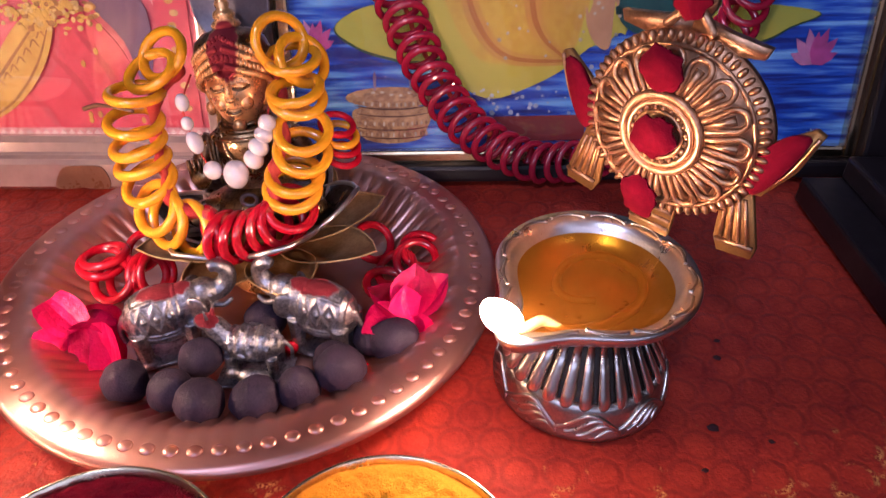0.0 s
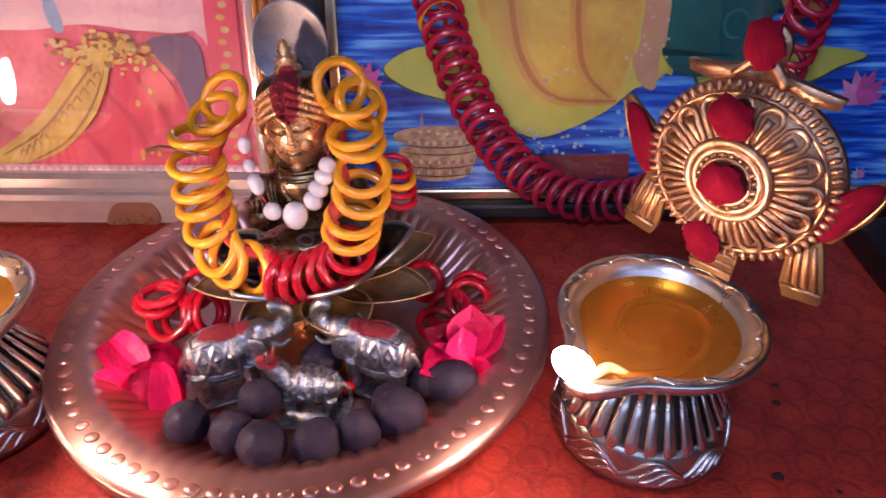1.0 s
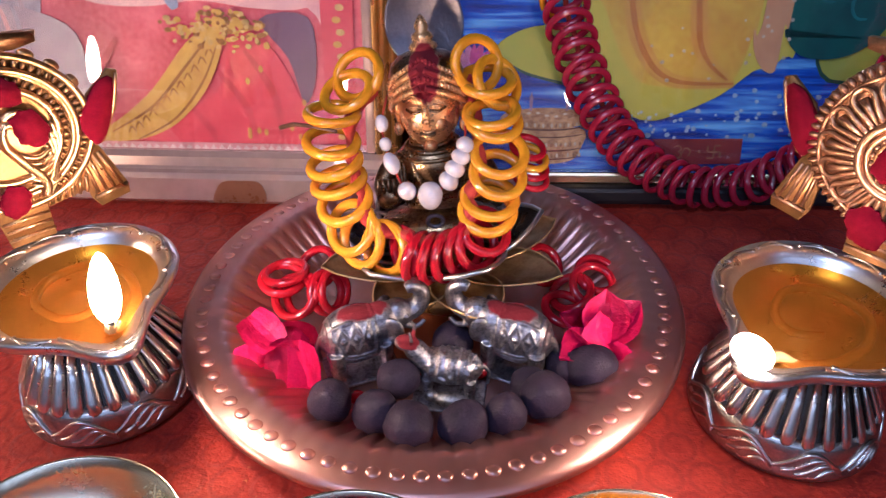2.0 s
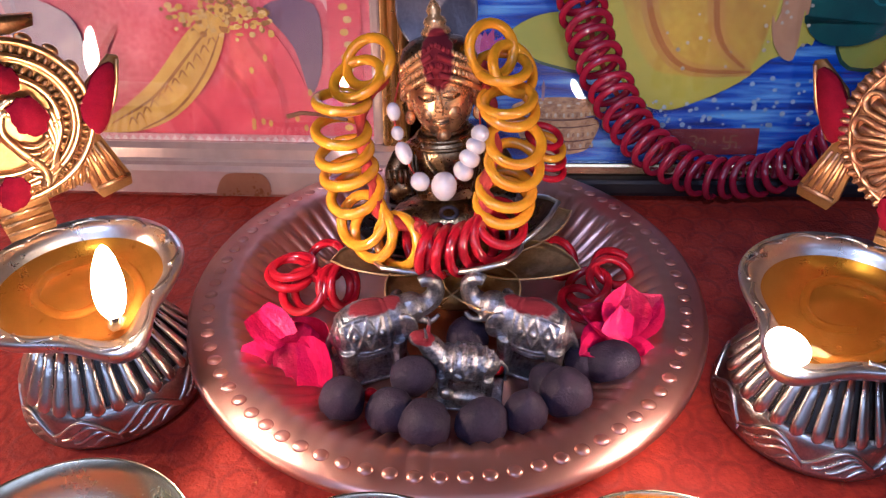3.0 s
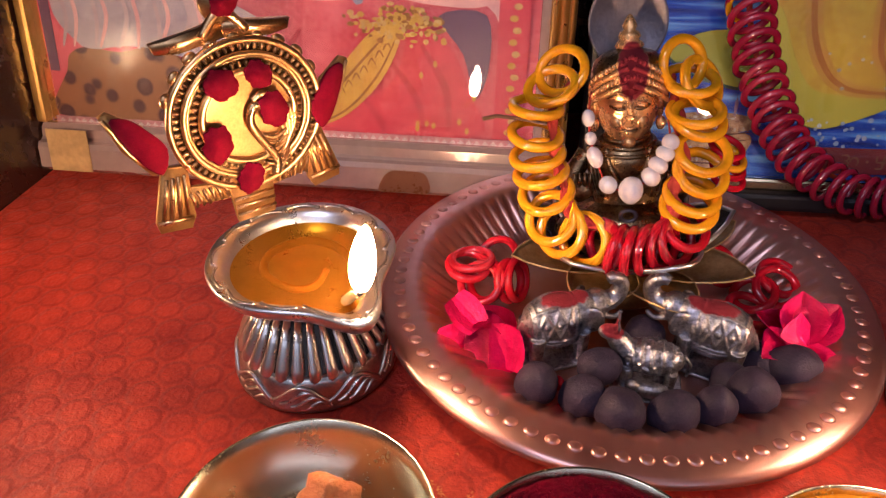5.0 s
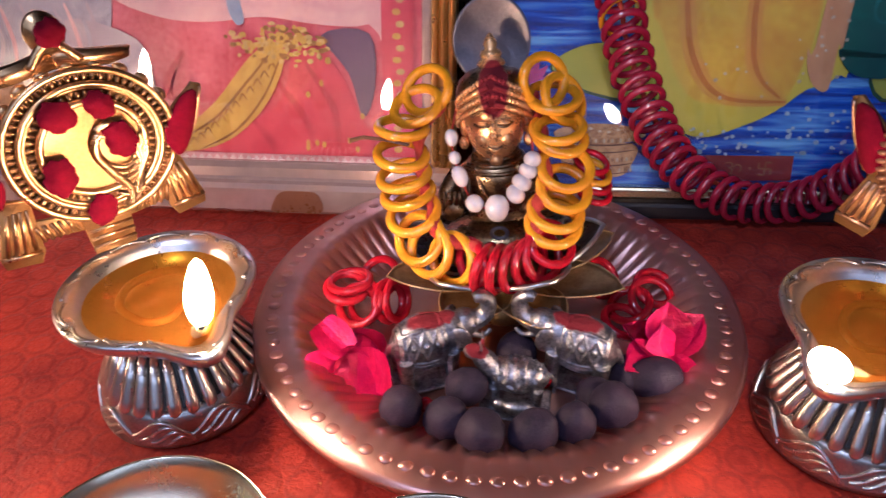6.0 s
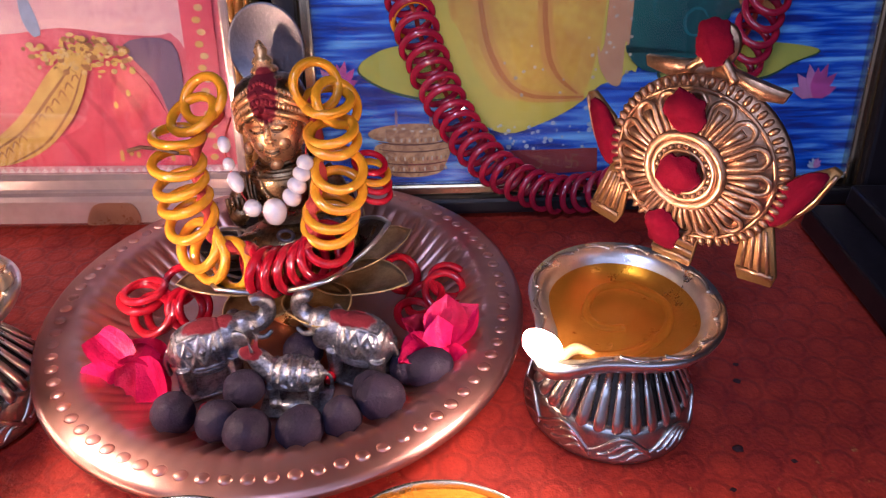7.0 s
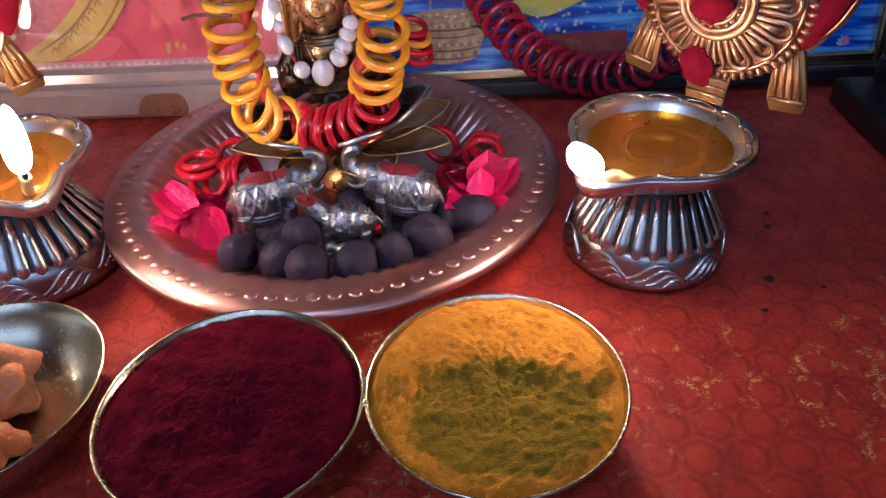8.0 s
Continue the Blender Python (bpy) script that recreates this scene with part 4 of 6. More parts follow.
def wheel_emblem(parent, m):
    """A wheel of petals, domed towards its hub."""
    c, big, rise = (-0.0020, 0.0850), 0.0285, 0.0080

    def dome(r):
        return -rise * max(0.0, 1 - (r / big) ** 2)

    def at(r, a, lift=0.0):
        return (c[0] + r * math.cos(a), dome(r) - lift, c[1] + 0.95 * r * math.sin(a))

    bm = bmesh.new()
    n = 72
    for back in (0.0, 0.0018):
        rings = [[bm.verts.new((c[0], dome(0) + back, c[1]))]]
        for j in range(1, 9):
            r = big * j / 8
            rings.append([bm.verts.new((c[0] + r * math.cos(2 * math.pi * i / n), dome(r) + back, c[1] + 0.95 * r * math.sin(2 * math.pi * i / n))) for i in range(n)])
        for i in range(n):
            bm.faces.new((rings[0][0], rings[1][i], rings[1][(i + 1) % n]))
            for a, b in zip(rings[1:], rings[2:]):
                bm.faces.new((a[i], b[i], b[(i + 1) % n], a[(i + 1) % n]))
        if back:
            for i in range(n):
                bm.faces.new((edge[i], edge[(i + 1) % n], rings[-1][(i + 1) % n], rings[-1][i]))
        edge = rings[-1]
    e = part("emblem", bm, COPPERGOLD, parent, "domed gilt wheel emblem with petals, dotted with vermilion", True, m)
    for r, t in ((0.0248, 0.0006), (0.0118, 0.0013), (0.0096, 0.0009), (0.0070, 0.0007)):
        part("ring_moulding", tube([at(r, 2 * math.pi * i / 56, 0.0006) for i in range(56)], t, 8, True), COPPERGOLD, e)
    bead = part("rim_ridge", ball((0, 0, 0), (0.0019, 0.0014, 0.00095), u=8, v=6), COPPERGOLD, e)
    for i in range(60):
        a = 2 * math.pi * i / 60
        mm = Matrix.Translation(at(0.0268, a, 0.0004)) @ Matrix.Rotation(-a, 4, "Y")
        if i == 0:
            bead.matrix_basis = mm
        else:
            share("rim_ridge", bead, e, mm)
    count = 16
    for i in range(count):
        a = 2 * math.pi * i / count + 0.1
        h = 0.150
        loop = smooth_line([at(0.0130, a - h * 0.75, 0.0002), at(0.0180, a - h * 0.85, 0.0008), at(0.0216, a - h * 0.95, 0.0011), at(0.0236, a - h * 0.5, 0.0012), at(0.0240, a, 0.0012), at(0.0236, a + h * 0.5, 0.0012), at(0.0216, a + h * 0.95, 0.0011), at(0.0180, a + h * 0.85, 0.0008), at(0.0130, a + h * 0.75, 0.0002)], 4)
        petal = part("petal", tube(loop, 0.00085, 6), COPPERGOLD, e)
        part("petal_rib", tube([at(0.0132, a, 0.0002), at(0.0175, a, 0.0008), at(0.0212, a, 0.0008)], lambda f: 0.0005 + 0.0009 * f, 7), COPPERGOLD, petal)
    hub_beads = part("hub_bead", ball((0, 0, 0), (0.0009, 0.0009, 0.0009), u=8, v=6), COPPERGOLD, e)
    for i in range(20):
        mm = Matrix.Translation(at(0.0083, 2 * math.pi * i / 20, 0.0006))
        if i == 0:
            hub_beads.matrix_basis = mm
        else:
            share("hub_bead", hub_beads, e, mm)
    limbs(e, COPPERGOLD, FLATGOLD)
    for k, (u, v, r) in enumerate(((-0.0022, 0.0850, 0.0066), (-0.0050, 0.1030, 0.0064), (-0.0050, 0.0625, 0.0064), (-0.0035, 0.1220, 0.0062))):
        dab(u, v, r, e, k + 20, (-0.0105, -0.0078, -0.0062, -0.0024)[k])


def oil_lamp(name_label, m, emblem, lean, wide, tall, tip=(0.0400, 0.0475), aside=0.0, fire=FLAME):
    lamp = thing("oil_lamp", name_label, "oil lamp", m, "pair of oil lamps")
    foot = [(0, 0.0), (0.0285, 0.0), (0.0300, 0.0012), (0.0302, 0.0030), (0.0293, 0.0042), (0.0290, 0.0060), (0.0282, 0.0095), (0.0275, 0.0115), (0.0258, 0.0140), (0.0215, 0.0215), (0.0180, 0.0275), (0.0160, 0.0312), (0.0155, 0.0335), (0, 0.0335)]
    foot = [(r * 0.95, z) for r, z in foot]
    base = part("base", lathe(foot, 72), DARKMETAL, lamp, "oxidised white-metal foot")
    part("foot_band", lathe([(r * 0.95, z) for r, z in ((0.0286, 0.0004), (0.0304, 0.0012), (0.0306, 0.0032), (0.0297, 0.0044), (0.0294, 0.0062), (0.0286, 0.0098), (0.0278, 0.0120), (0.0262, 0.0142), (0.0258, 0.0138))], 72), FOOTMETAL, base, "tarnished foot band")
    rib = part("rib", tube([(0.0256, 0, 0.0118), (0.0254, 0, 0.0130), (0.0240, 0, 0.0158), (0.0205, 0, 0.0222), (0.0162, 0, 0.0305)], lambda f: (0.0013, 0.0023, 0.0024, 0.0018, 0.0011)[round(4 * f)], 10, flat=0.5), RIBMETAL, base, "worn bright rib")
    for i in range(28):
        mm = Matrix.Rotation(2 * math.pi * i / 28, 4, "Z")
        if i == 0:
            rib.matrix_basis = mm
        else:
            share("rib", rib, base, mm)
    # combed waves in the foot band: nested crests that lean over, one after the other
    wave = None
    for k in range(9):
        for j in range(4):
            line = []
            for i in range(9):
                f = -1 + i / 4
                a = 0.36 * f * (1 - 0.17 * j) + 0.07 * j
                h = math.exp(-(f * 1.25) ** 2) * (1 - 0.24 * j) + 0.12 * math.sin(3 * f)
                z = 0.0032 + 0.0080 * max(0.0, h) - 0.0002 * j
                r = 0.0290 - 0.16 * z
                line.append((r * math.cos(a), r * math.sin(a), z))
            mm = Matrix.Rotation(2 * math.pi * k / 9, 4, "Z")
            if k == 0:
                wave = wave or []
                wave.append(part("wave_relief", tube(smooth_line(line, 3), 0.00062, 6), RIBMETAL, base))
            else:
                share("wave_relief", wave[j], base, mm)

    def spout(a, r, z):
        a = (a + math.pi) % (2 * math.pi) - math.pi
        k = max(0.0, min(1.0, (r - 0.016) / 0.014))
        return r * 0.955 + k * (0.0122 * math.exp(-(a / 0.27) ** 2) - 0.0008 * math.exp(-((abs(a) - 0.75) / 0.3) ** 2))

    prof = [(0, 0.0335), (0.0150, 0.0335), (0.0185, 0.0345), (0.0250, 0.0372), (0.0300, 0.0412), (0.0318, 0.0440), (0.0324, 0.0456), (0.0318, 0.0466), (0.0290, 0.0462), (0.0272, 0.0452), (0.0258, 0.0436), (0.0240, 0.0408), (0.0200, 0.0380), (0.0150, 0.0365), (0, 0.0360)]
    bowl = part("bowl", lathe(prof, 120, spout), SILVER, lamp, "shallow white-metal bowl with a spout")
    for k in range(13):
        a = 2 * math.pi * (k + 0.5) / 13
        for j in range(2):
            pts = []
            for f in (-1, -0.6, -0.2, 0.2, 0.6, 1):
                b = a + 0.21 * f
                r = spout(b, 0.0296, 0.046) + 0.0016 * math.cos(f * 2.2) * (1 - 0.6 * j) + 0.0005 * f
                pts.append((r * math.cos(b), r * math.sin(b), 0.0463))
            part("rim_scroll", tube(smooth_line(pts, 3), 0.00042 + 0.00012 * j, 5), (RIBMETAL, FOOTMETAL)[j], bowl)
    oil = lathe([(0, 0.0421), (0.0230, 0.0421), (0.0237, 0.0423)], 96, lambda a, r, z: r + (0.0075 * math.exp(-(((a + math.pi) % (2 * math.pi) - math.pi) / 0.25) ** 2) if r > 0.02 else 0))
    part("oil", oil, OIL, lamp, "clear amber oil")
    coil = [(tip[0] - 0.001, 0, tip[1] - 0.0006), (tip[0] - 0.0045, 0.0005, tip[1] - 0.0030), (0.0265, 0.001, 0.0430), (0.0220, 0.0060, 0.0402), (0.0120, 0.0130, 0.0402), (-0.0020, 0.0145, 0.0402), (-0.0130, 0.0080, 0.0402), (-0.0140, -0.0050, 0.0402), (-0.0050, -0.0120, 0.0402), (0.0070, -0.0090, 0.0402), (0.0110, -0.0020, 0.0402), (0.0060, 0.0050, 0.0402)]
    wick = part("wick", tube(smooth_line(coil, 6), lambda f: 0.0018 - 0.0006 * f, 7), COTTON, lamp, "oil-soaked cotton wick")
    part("wick_tip", tube([(tip[0] - 0.0015, 0, tip[1] - 0.001), (tip[0], 0, tip[1] + 0.001), (tip[0] + 0.0006, 0, tip[1] + 0.003)], 0.0010, 7), SOOT, wick, "charred wick end")
    fl = []
    for i in range(15):
        f = i / 14
        fl.append((wide * math.sin(math.pi * f ** 0.85) ** 0.55 * (1 - 0.18 * f) if 0 < i < 14 else 0.0, f * tall))
    bm = lathe(fl, 20)
    for v in bm.verts:
        h = v.co.z / tall
        v.co.x += lean[0] * h ** 1.3
        v.co.y += lean[1] * h ** 1.3
    bmesh.ops.translate(bm, verts=bm.verts, vec=(tip[0] + 0.0004, 0, tip[1] + 0.0010))
    part("flame", bm, fire, lamp, "small bright oil flame")
    if emblem:
        emblem(lamp, pose(-0.0262, aside, 0, 0, 0, 90))
    return lamp


oil_lamp("lit ribbed white-metal oil lamp with gilt conch emblem", pose(-0.1075, -0.0385, 0.0002, 0, 0, -45), conch_emblem, (0.0, 0.0030), 0.0041, 0.0215, (0.0392, 0.0545))
oil_lamp("lit ribbed white-metal oil lamp with gilt wheel emblem", pose(0.1168, -0.0370, 0.0002, 0, 0, -135), wheel_emblem, (0.0070, -0.0010), 0.0056, 0.0135, aside=0.0034, fire=SMALLFLAME)

# a third one burns further along the shelf, seen in the glass of the print
oil_lamp("lit plain white-metal oil lamp near the side panel", pose(-0.2500, -0.1170, 0.0002, 0, 0, 90) @ Matrix.Scale(1.28, 4), None, (0.0, 0.0), 0.0034, 0.0250)


# ---------------------------------------------------------------- bowls of powder
def bowl(label, x, y, filling):
    b = thing("offering_bowl", label, "bowl", pose(x, y, 0.0002), "row of offering bowls")
    prof = [(0, 0), (0.0215, 0), (0.0225, 0.0008), (0.0255, 0.0030), (0.0300, 0.0085), (0.0335, 0.0150), (0.0346, 0.0182), (0.0352, 0.0186), (0.0354, 0.0180), (0.0348, 0.0176), (0.0343, 0.0174), (0.0330, 0.0148), (0.0292, 0.0085), (0.0248, 0.0040), (0.0215, 0.0020), (0, 0.0018)]
    prof = prof[:7] + [(0.0351, 0.0188), (0.0347, 0.0192), (0.0341, 0.0188)] + prof[11:]
    part("dish", lathe(prof, 96), BOWLMETAL, b, "thin shiny metal dish")
    filling(b)
    return b


def heap(parent, material, label, height, seed, base=0.0176):
    """Powder heaped nearly to the rim, with crumbs and broken edges."""
    bm = bmesh.new()
    rings = [[bm.verts.new((0, 0, height(0, 0)))]]
    nr, na = 64, 220
    for i in range(1, nr + 1):
        r = 0.0338 * i / nr
        ring = []
        for k in range(na):
            a = 2 * math.pi * k / na
            x, y = r * math.cos(a), r * math.sin(a)
            edge = max(0.0, (r - 0.0285) / 0.0053) ** 2
            z = height(x, y) * (1 - edge) + (base - 0.0012) * edge
            lump = noise.noise(Vector((x * 150, y * 150, seed)))
            crumb = abs(noise.noise(Vector((x * 330, y * 330, seed + 3))))
            z += (1 - 0.7 * edge) * (0.0011 * lump + 0.0013 * crumb) + 0.0006 * noise.noise(Vector((x * 800, y * 800, seed)))
            ring.append(bm.verts.new((x, y, min(z, 0.027))))
        rings.append(ring)
    for k in range(na):
        bm.faces.new((rings[0][0], rings[1][k], rings[1][(k + 1) % na]))
    for lo, hi in zip(rings[1:], rings[2:]):
        for k in range(na):
            bm.faces.new((lo[k], hi[k], hi[(k + 1) % na], lo[(k + 1) % na]))
    part("powder", bm, material, parent, label)


def turmeric(parent):
    def height(x, y):
        brow = 0.004 - 0.20 * abs(x + 0.006) + 0.0022 * math.sin(x * 260) + 0.0015 * math.sin(x * 610 + 1)
        return 0.0178 + 0.0026 / (1 + math.exp(-(y - brow) / 0.0012)) - 0.03 * max(0.0, y - 0.012)
    heap(parent, dabbed(TURMERIC, 0.002, -0.011, 0.017, 0.0260, 0.0185, 0.03, (0.25, 0.15, 0.008), 0.45), "heaped orange turmeric powder with a darker olive patch", height, 1.7)


def kumkum(parent):
    def height(x, y):
        return 0.0188 + 0.0030 * math.exp(-((x - 0.004) ** 2 + (y - 0.006) ** 2) / 0.00022) - 0.0030 * math.exp(-((x - 0.004) ** 2 + (y + 0.012) ** 2) / 0.00010)
    heap(parent, KUMKUM, "heaped dark crimson vermilion powder", height, 5.1)


def lumps(parent):
    rnd = random.Random(5)
    for k, (x, y, z, r) in enumerate(((-0.006, -0.004, 0.0080, 0.0100), (0.004, 0.0065, 0.0100, 0.0085), (-0.012, -0.012, 0.0090, 0.0100), (0.006, -0.010, 0.0070, 0.0085), (0.001, -0.018, 0.0080, 0.0080), (-0.014, 0.004, 0.0080, 0.0070), (0.002, 0.011, 0.0125, 0.0098))):
        bm = bmesh.new()
        bmesh.ops.create_icosphere(bm, subdivisions=3, radius=r)
        for v in bm.verts:
            d = v.co.normalized()
            v.co *= 0.82 + 0.55 * noise.noise(d * 1.6 + Vector((k * 3.1, 0, 0))) + 0.10 * noise.noise(d * 7 + Vector((k, 2, 0)))
            v.co += Vector((x, y, z))
            v.co.z = max(v.co.z, 0.0022)
        part("sweet_lump", bm, JAGGERY, parent, "broken orange-brown lump of sweet" if k == 0 else "")


bowl("shiny metal bowl heaped with yellow turmeric powder", 0.0577, -0.1187, turmeric)
bowl("shiny metal bowl heaped with dark red vermilion powder", -0.0118, -0.1232, kumkum)
bowl("shiny metal bowl holding broken orange lumps", -0.0855, -0.1170, lumps)


# ---------------------------------------------------------------- the idol and its lotus
def lotus_pedestal():
    p = thing("lotus_pedestal", "metal lotus pedestal with open petals standing in the plate", "pedestal", pose(0.003, 0.016, 0.0030))
    part("stem", lathe([(0, 0), (0.017, 0), (0.018, 0.002), (0.012, 0.006), (0.009, 0.012), (0.011, 0.017), (0.020, 0.021), (0.022, 0.024), (0.014, 0.026), (0, 0.026)], 40), mat("pedestal_brass", (0.46, 0.28, 0.11), (0.28, 0.15, 0.06), rough=0.35, metal=1.0, scale=120, fine=900), p)
    gilt = mat("petal_gilt", (0.66, 0.45, 0.22), (0.42, 0.26, 0.11), rough=0.40, metal=0.55, scale=160, fine=900, bump=0.2, depth=0.0004)
    old = mat("petal_metal", (0.30, 0.27, 0.26), (0.12, 0.10, 0.10), rough=0.32, metal=1.0, scale=160, fine=900, bump=0.2, depth=0.0004)
    for layer, (count, r0, r1, z0, z1, w, off) in enumerate(((8, 0.010, 0.0470, 0.0150, 0.0225, 0.0125, 0.39), (6, 0.010, 0.0390, 0.0200, 0.0345, 0.0150, 0.0))):
        bm = bmesh.new()
        nu, nv = 9, 8
        rows = []
        rim = []
        for i in range(nu + 1):
            u = i / nu
            half = w * math.sin(math.pi * min(1.0, 0.16 + 0.84 * u)) ** 0.75 * (1 if u < 0.98 else 0.0)
            row = []
            for j in range(nv + 1):
                v = -1 + 2 * j / nv
                x = r0 + (r1 - r0) * u
                z = z0 + (z1 - z0) * u ** 1.7 + 0.0030 * v * v * math.sin(math.pi * u)
                row.append(bm.verts.new((x, half * v, z)))
            rows.append(row)
            rim.append(((rows[i][0].co.copy()), (rows[i][-1].co.copy())))
        for a, b in zip(rows, rows[1:]):
            for j in range(nv):
                bm.faces.new((a[j], a[j + 1], b[j + 1], b[j]))
        bmesh.ops.solidify(bm, geom=bm.faces[:], thickness=0.0007)
        first = part("petal", bm, (gilt, old)[layer], p, "flat gilt petal" if layer == 0 else "dark metal petal with bright edge")
        edge = part("petal_rim", tube([a for a, b in rim] + [b for a, b in rim[::-1][1:]], 0.00095 if layer else 0.0004, 6), SILVER if layer else gilt, first)
        for k in range(count):
            mm = Matrix.Rotation(radians(-5 * layer), 4, "Y") @ Matrix.Rotation(2 * math.pi * k / count + off, 4, "Z")
            if k == 0:
                first.matrix_basis = mm
            else:
                q = share("petal", first, p, mm)
                share("petal_rim", edge, q, Matrix())


def idol():
    """A seated cast figure kept as one plain shape."""
    o = Vector((0.0023, 0.022, 0.0240))
    bm = bmesh.new()
    # seat, folded legs, trunk, shoulders
    ball((0, -0.002, 0.007), (0.024, 0.017, 0.0085), bm)
    ball((-0.015, -0.009, 0.007), (0.013, 0.007, 0.006), bm, turn=Matrix.Rotation(radians(25), 4, "Z"))
    ball((0.015, -0.009, 0.007), (0.013, 0.007, 0.006), bm, turn=Matrix.Rotation(radians(-25), 4, "Z"))
    bm2 = lathe([(0, 0.004), (0.0150, 0.006), (0.0125, 0.014), (0.0130, 0.022), (0.0155, 0.030), (0.0150, 0.0345), (0.0090, 0.0380), (0.0062, 0.040), (0.0060, 0.044), (0, 0.044)], 28, None, None)
    for v in bm2.verts:
        v.co.y *= 0.72
    tmp = bpy.data.meshes.new("tmp")
    bm2.to_mesh(tmp)
    bm.from_mesh(tmp)
    # arms
    for s in (-1, 1):
        tube(smooth_line([(s * 0.0145, 0.001, 0.0325), (s * 0.0200, -0.002, 0.0245), (s * 0.0185, -0.009, 0.0190), (s * 0.0165, -0.0135, 0.0225)], 5), lambda f: 0.0040 - 0.0014 * f, 10, False, bm)
        for k in range(4):
            x = s * 0.0165 + 0.0019 * (k - 1.5)
            tube([(x, -0.0140, 0.0220), (x, -0.0150, 0.0265), (x, -0.0148, 0.0292)], lambda f: 0.0010 - 0.0003 * f, 6, False, bm)
        ball((s * 0.0165, -0.0138, 0.0220), (0.0040, 0.0020, 0.0034), bm)
    # collars and necklaces
    for r, z, t in ((0.0078, 0.0398, 0.0010), (0.0098, 0.0376, 0.0010), (0.0122, 0.0352, 0.0009)):
        tube([(r * math.cos(2 * math.pi * i / 30), 0.80 * r * math.sin(2 * math.pi * i / 30) - 0.0015, z + 0.0016 * math.sin(2 * math.pi * i / 30)) for i in range(30)], t, 6, True, bm)
    for s in (-1, 1):
        tube(smooth_line([(s * 0.0080, -0.0075, 0.0365), (s * 0.0060, -0.0105, 0.0290), (s * 0.0015, -0.0112, 0.0215)], 5), 0.0010, 6, False, bm)
        for k in range(3):
            tube(smooth_line([(s * (0.0105 + 0.0016 * k), -0.0062, 0.0350), (s * (0.0105 + 0.0012 * k), -0.0090, 0.0270), (s * (0.0085 + 0.001 * k), -0.0098, 0.0180)], 4), 0.0007, 5, False, bm)
    body_faces = len(bm.faces)
    # head: a rounded face that narrows to the chin
    hc = Vector((0, 0.0005, 0.0515))
    n0 = len(bm.verts)
    ball(hc, (0.0126, 0.0112, 0.0158), bm, 30, 22)
    bm.verts.ensure_lookup_table()
    for v in bm.verts[n0:]:
        q = v.co - hc
        low = max(0.0, -q.z / 0.0148)
        v.co.x -= q.x * 0.26 * low ** 1.5
        if q.y < 0:
            v.co.y += 0.0010 * math.exp(-((q.z - 0.0020) / 0.0022) ** 2) * math.exp(-((abs(q.x) - 0.0042) / 0.0026) ** 2)
    face_faces = len(bm.faces)
    for s in (-1, 1):
        tube(smooth_line([(s * 0.0014, -0.0106, 0.0562), (s * 0.0046, -0.0104, 0.0576), (s * 0.0086, -0.0078, 0.0556)], 4), 0.00065, 6, False, bm)
        tube(smooth_line([(s * 0.0016, -0.0107, 0.0526), (s * 0.0044, -0.0110, 0.0521), (s * 0.0076, -0.0086, 0.0530)], 4), 0.00052, 6, False, bm)
    tube(smooth_line([(-0.0030, -0.0104, 0.0454), (0, -0.0112, 0.0449), (0.0030, -0.0104, 0.0454)], 4), 0.00040, 6, False, bm)
    line_faces = len(bm.faces)
    for s in (-1, 1):
        ball((s * 0.0041, -0.0094, 0.0532), (0.0026, 0.0014, 0.00105), bm, 12, 8)
        tube(smooth_line([(s * 0.0014, -0.0103, 0.0556), (s * 0.0042, -0.0102, 0.0568), (s * 0.0076, -0.0080, 0.0552)], 4), 0.00055, 6, False, bm)
        tube(smooth_line([(s * 0.0016, -0.0104, 0.0536), (s * 0.0042, -0.0108, 0.0541), (s * 0.0068, -0.0088, 0.0534)], 4), 0.00040, 6, False, bm)
        ball((s * 0.0046, -0.0078, 0.0476), (0.0030, 0.0024, 0.0026), bm, 12, 8)
        ball((s * 0.0128, 0.0010, 0.0515), (0.0018, 0.0028, 0.0052), bm, 10, 8)
        ball((s * 0.0132, -0.0005, 0.0450), (0.0021, 0.0019, 0.0024), bm, 10, 8)
    tube([(0, -0.0098, 0.0560), (0, -0.0112, 0.0525), (0, -0.0121, 0.0500)], lambda f: 0.0008 + 0.0008 * f, 8, False, bm)
    ball((0, -0.0114, 0.0494), (0.0021, 0.0014, 0.0011), bm, 12, 8)
    tube(smooth_line([(-0.0034, -0.0090, 0.0462), (0, -0.0106, 0.0455), (0.0034, -0.0090, 0.0462)], 4), 0.00062, 6, False, bm)
    tube(smooth_line([(-0.0026, -0.0090, 0.0447), (0, -0.0102, 0.0440), (0.0026, -0.0090, 0.0447)], 4), 0.00068, 6, False, bm)
    ball((0, -0.0080, 0.0404), (0.0030, 0.0024, 0.0022), bm, 12, 8)
    bm.verts.ensure_lookup_table()
    for v in bm.verts[n0:]:
        q = v.co - hc
        v.co = hc + Vector((q.x * 0.90, q.y * 1.10, q.z * 1.08 - 0.0008))
    bm3 = lathe([(0, 0.058), (0.0146, 0.0585), (0.0145, 0.0630), (0.0130, 0.0668), (0.0096, 0.0694), (0.0056, 0.0706), (0.0046, 0.0710), (0.0052, 0.0715), (0.0046, 0.0728), (0.0034, 0.0736), (0.0040, 0.0748), (0.0034, 0.0762), (0.0021, 0.0770), (0.0026, 0.0784), (0.0019, 0.0800), (0.0008, 0.0818), (0, 0.0824)], 24)
    for v in bm3.verts:
        if v.co.z < 0.0708:
            v.co.y *= 0.90
            v.co.x *= 0.92
    dome0 = len(bm.faces)
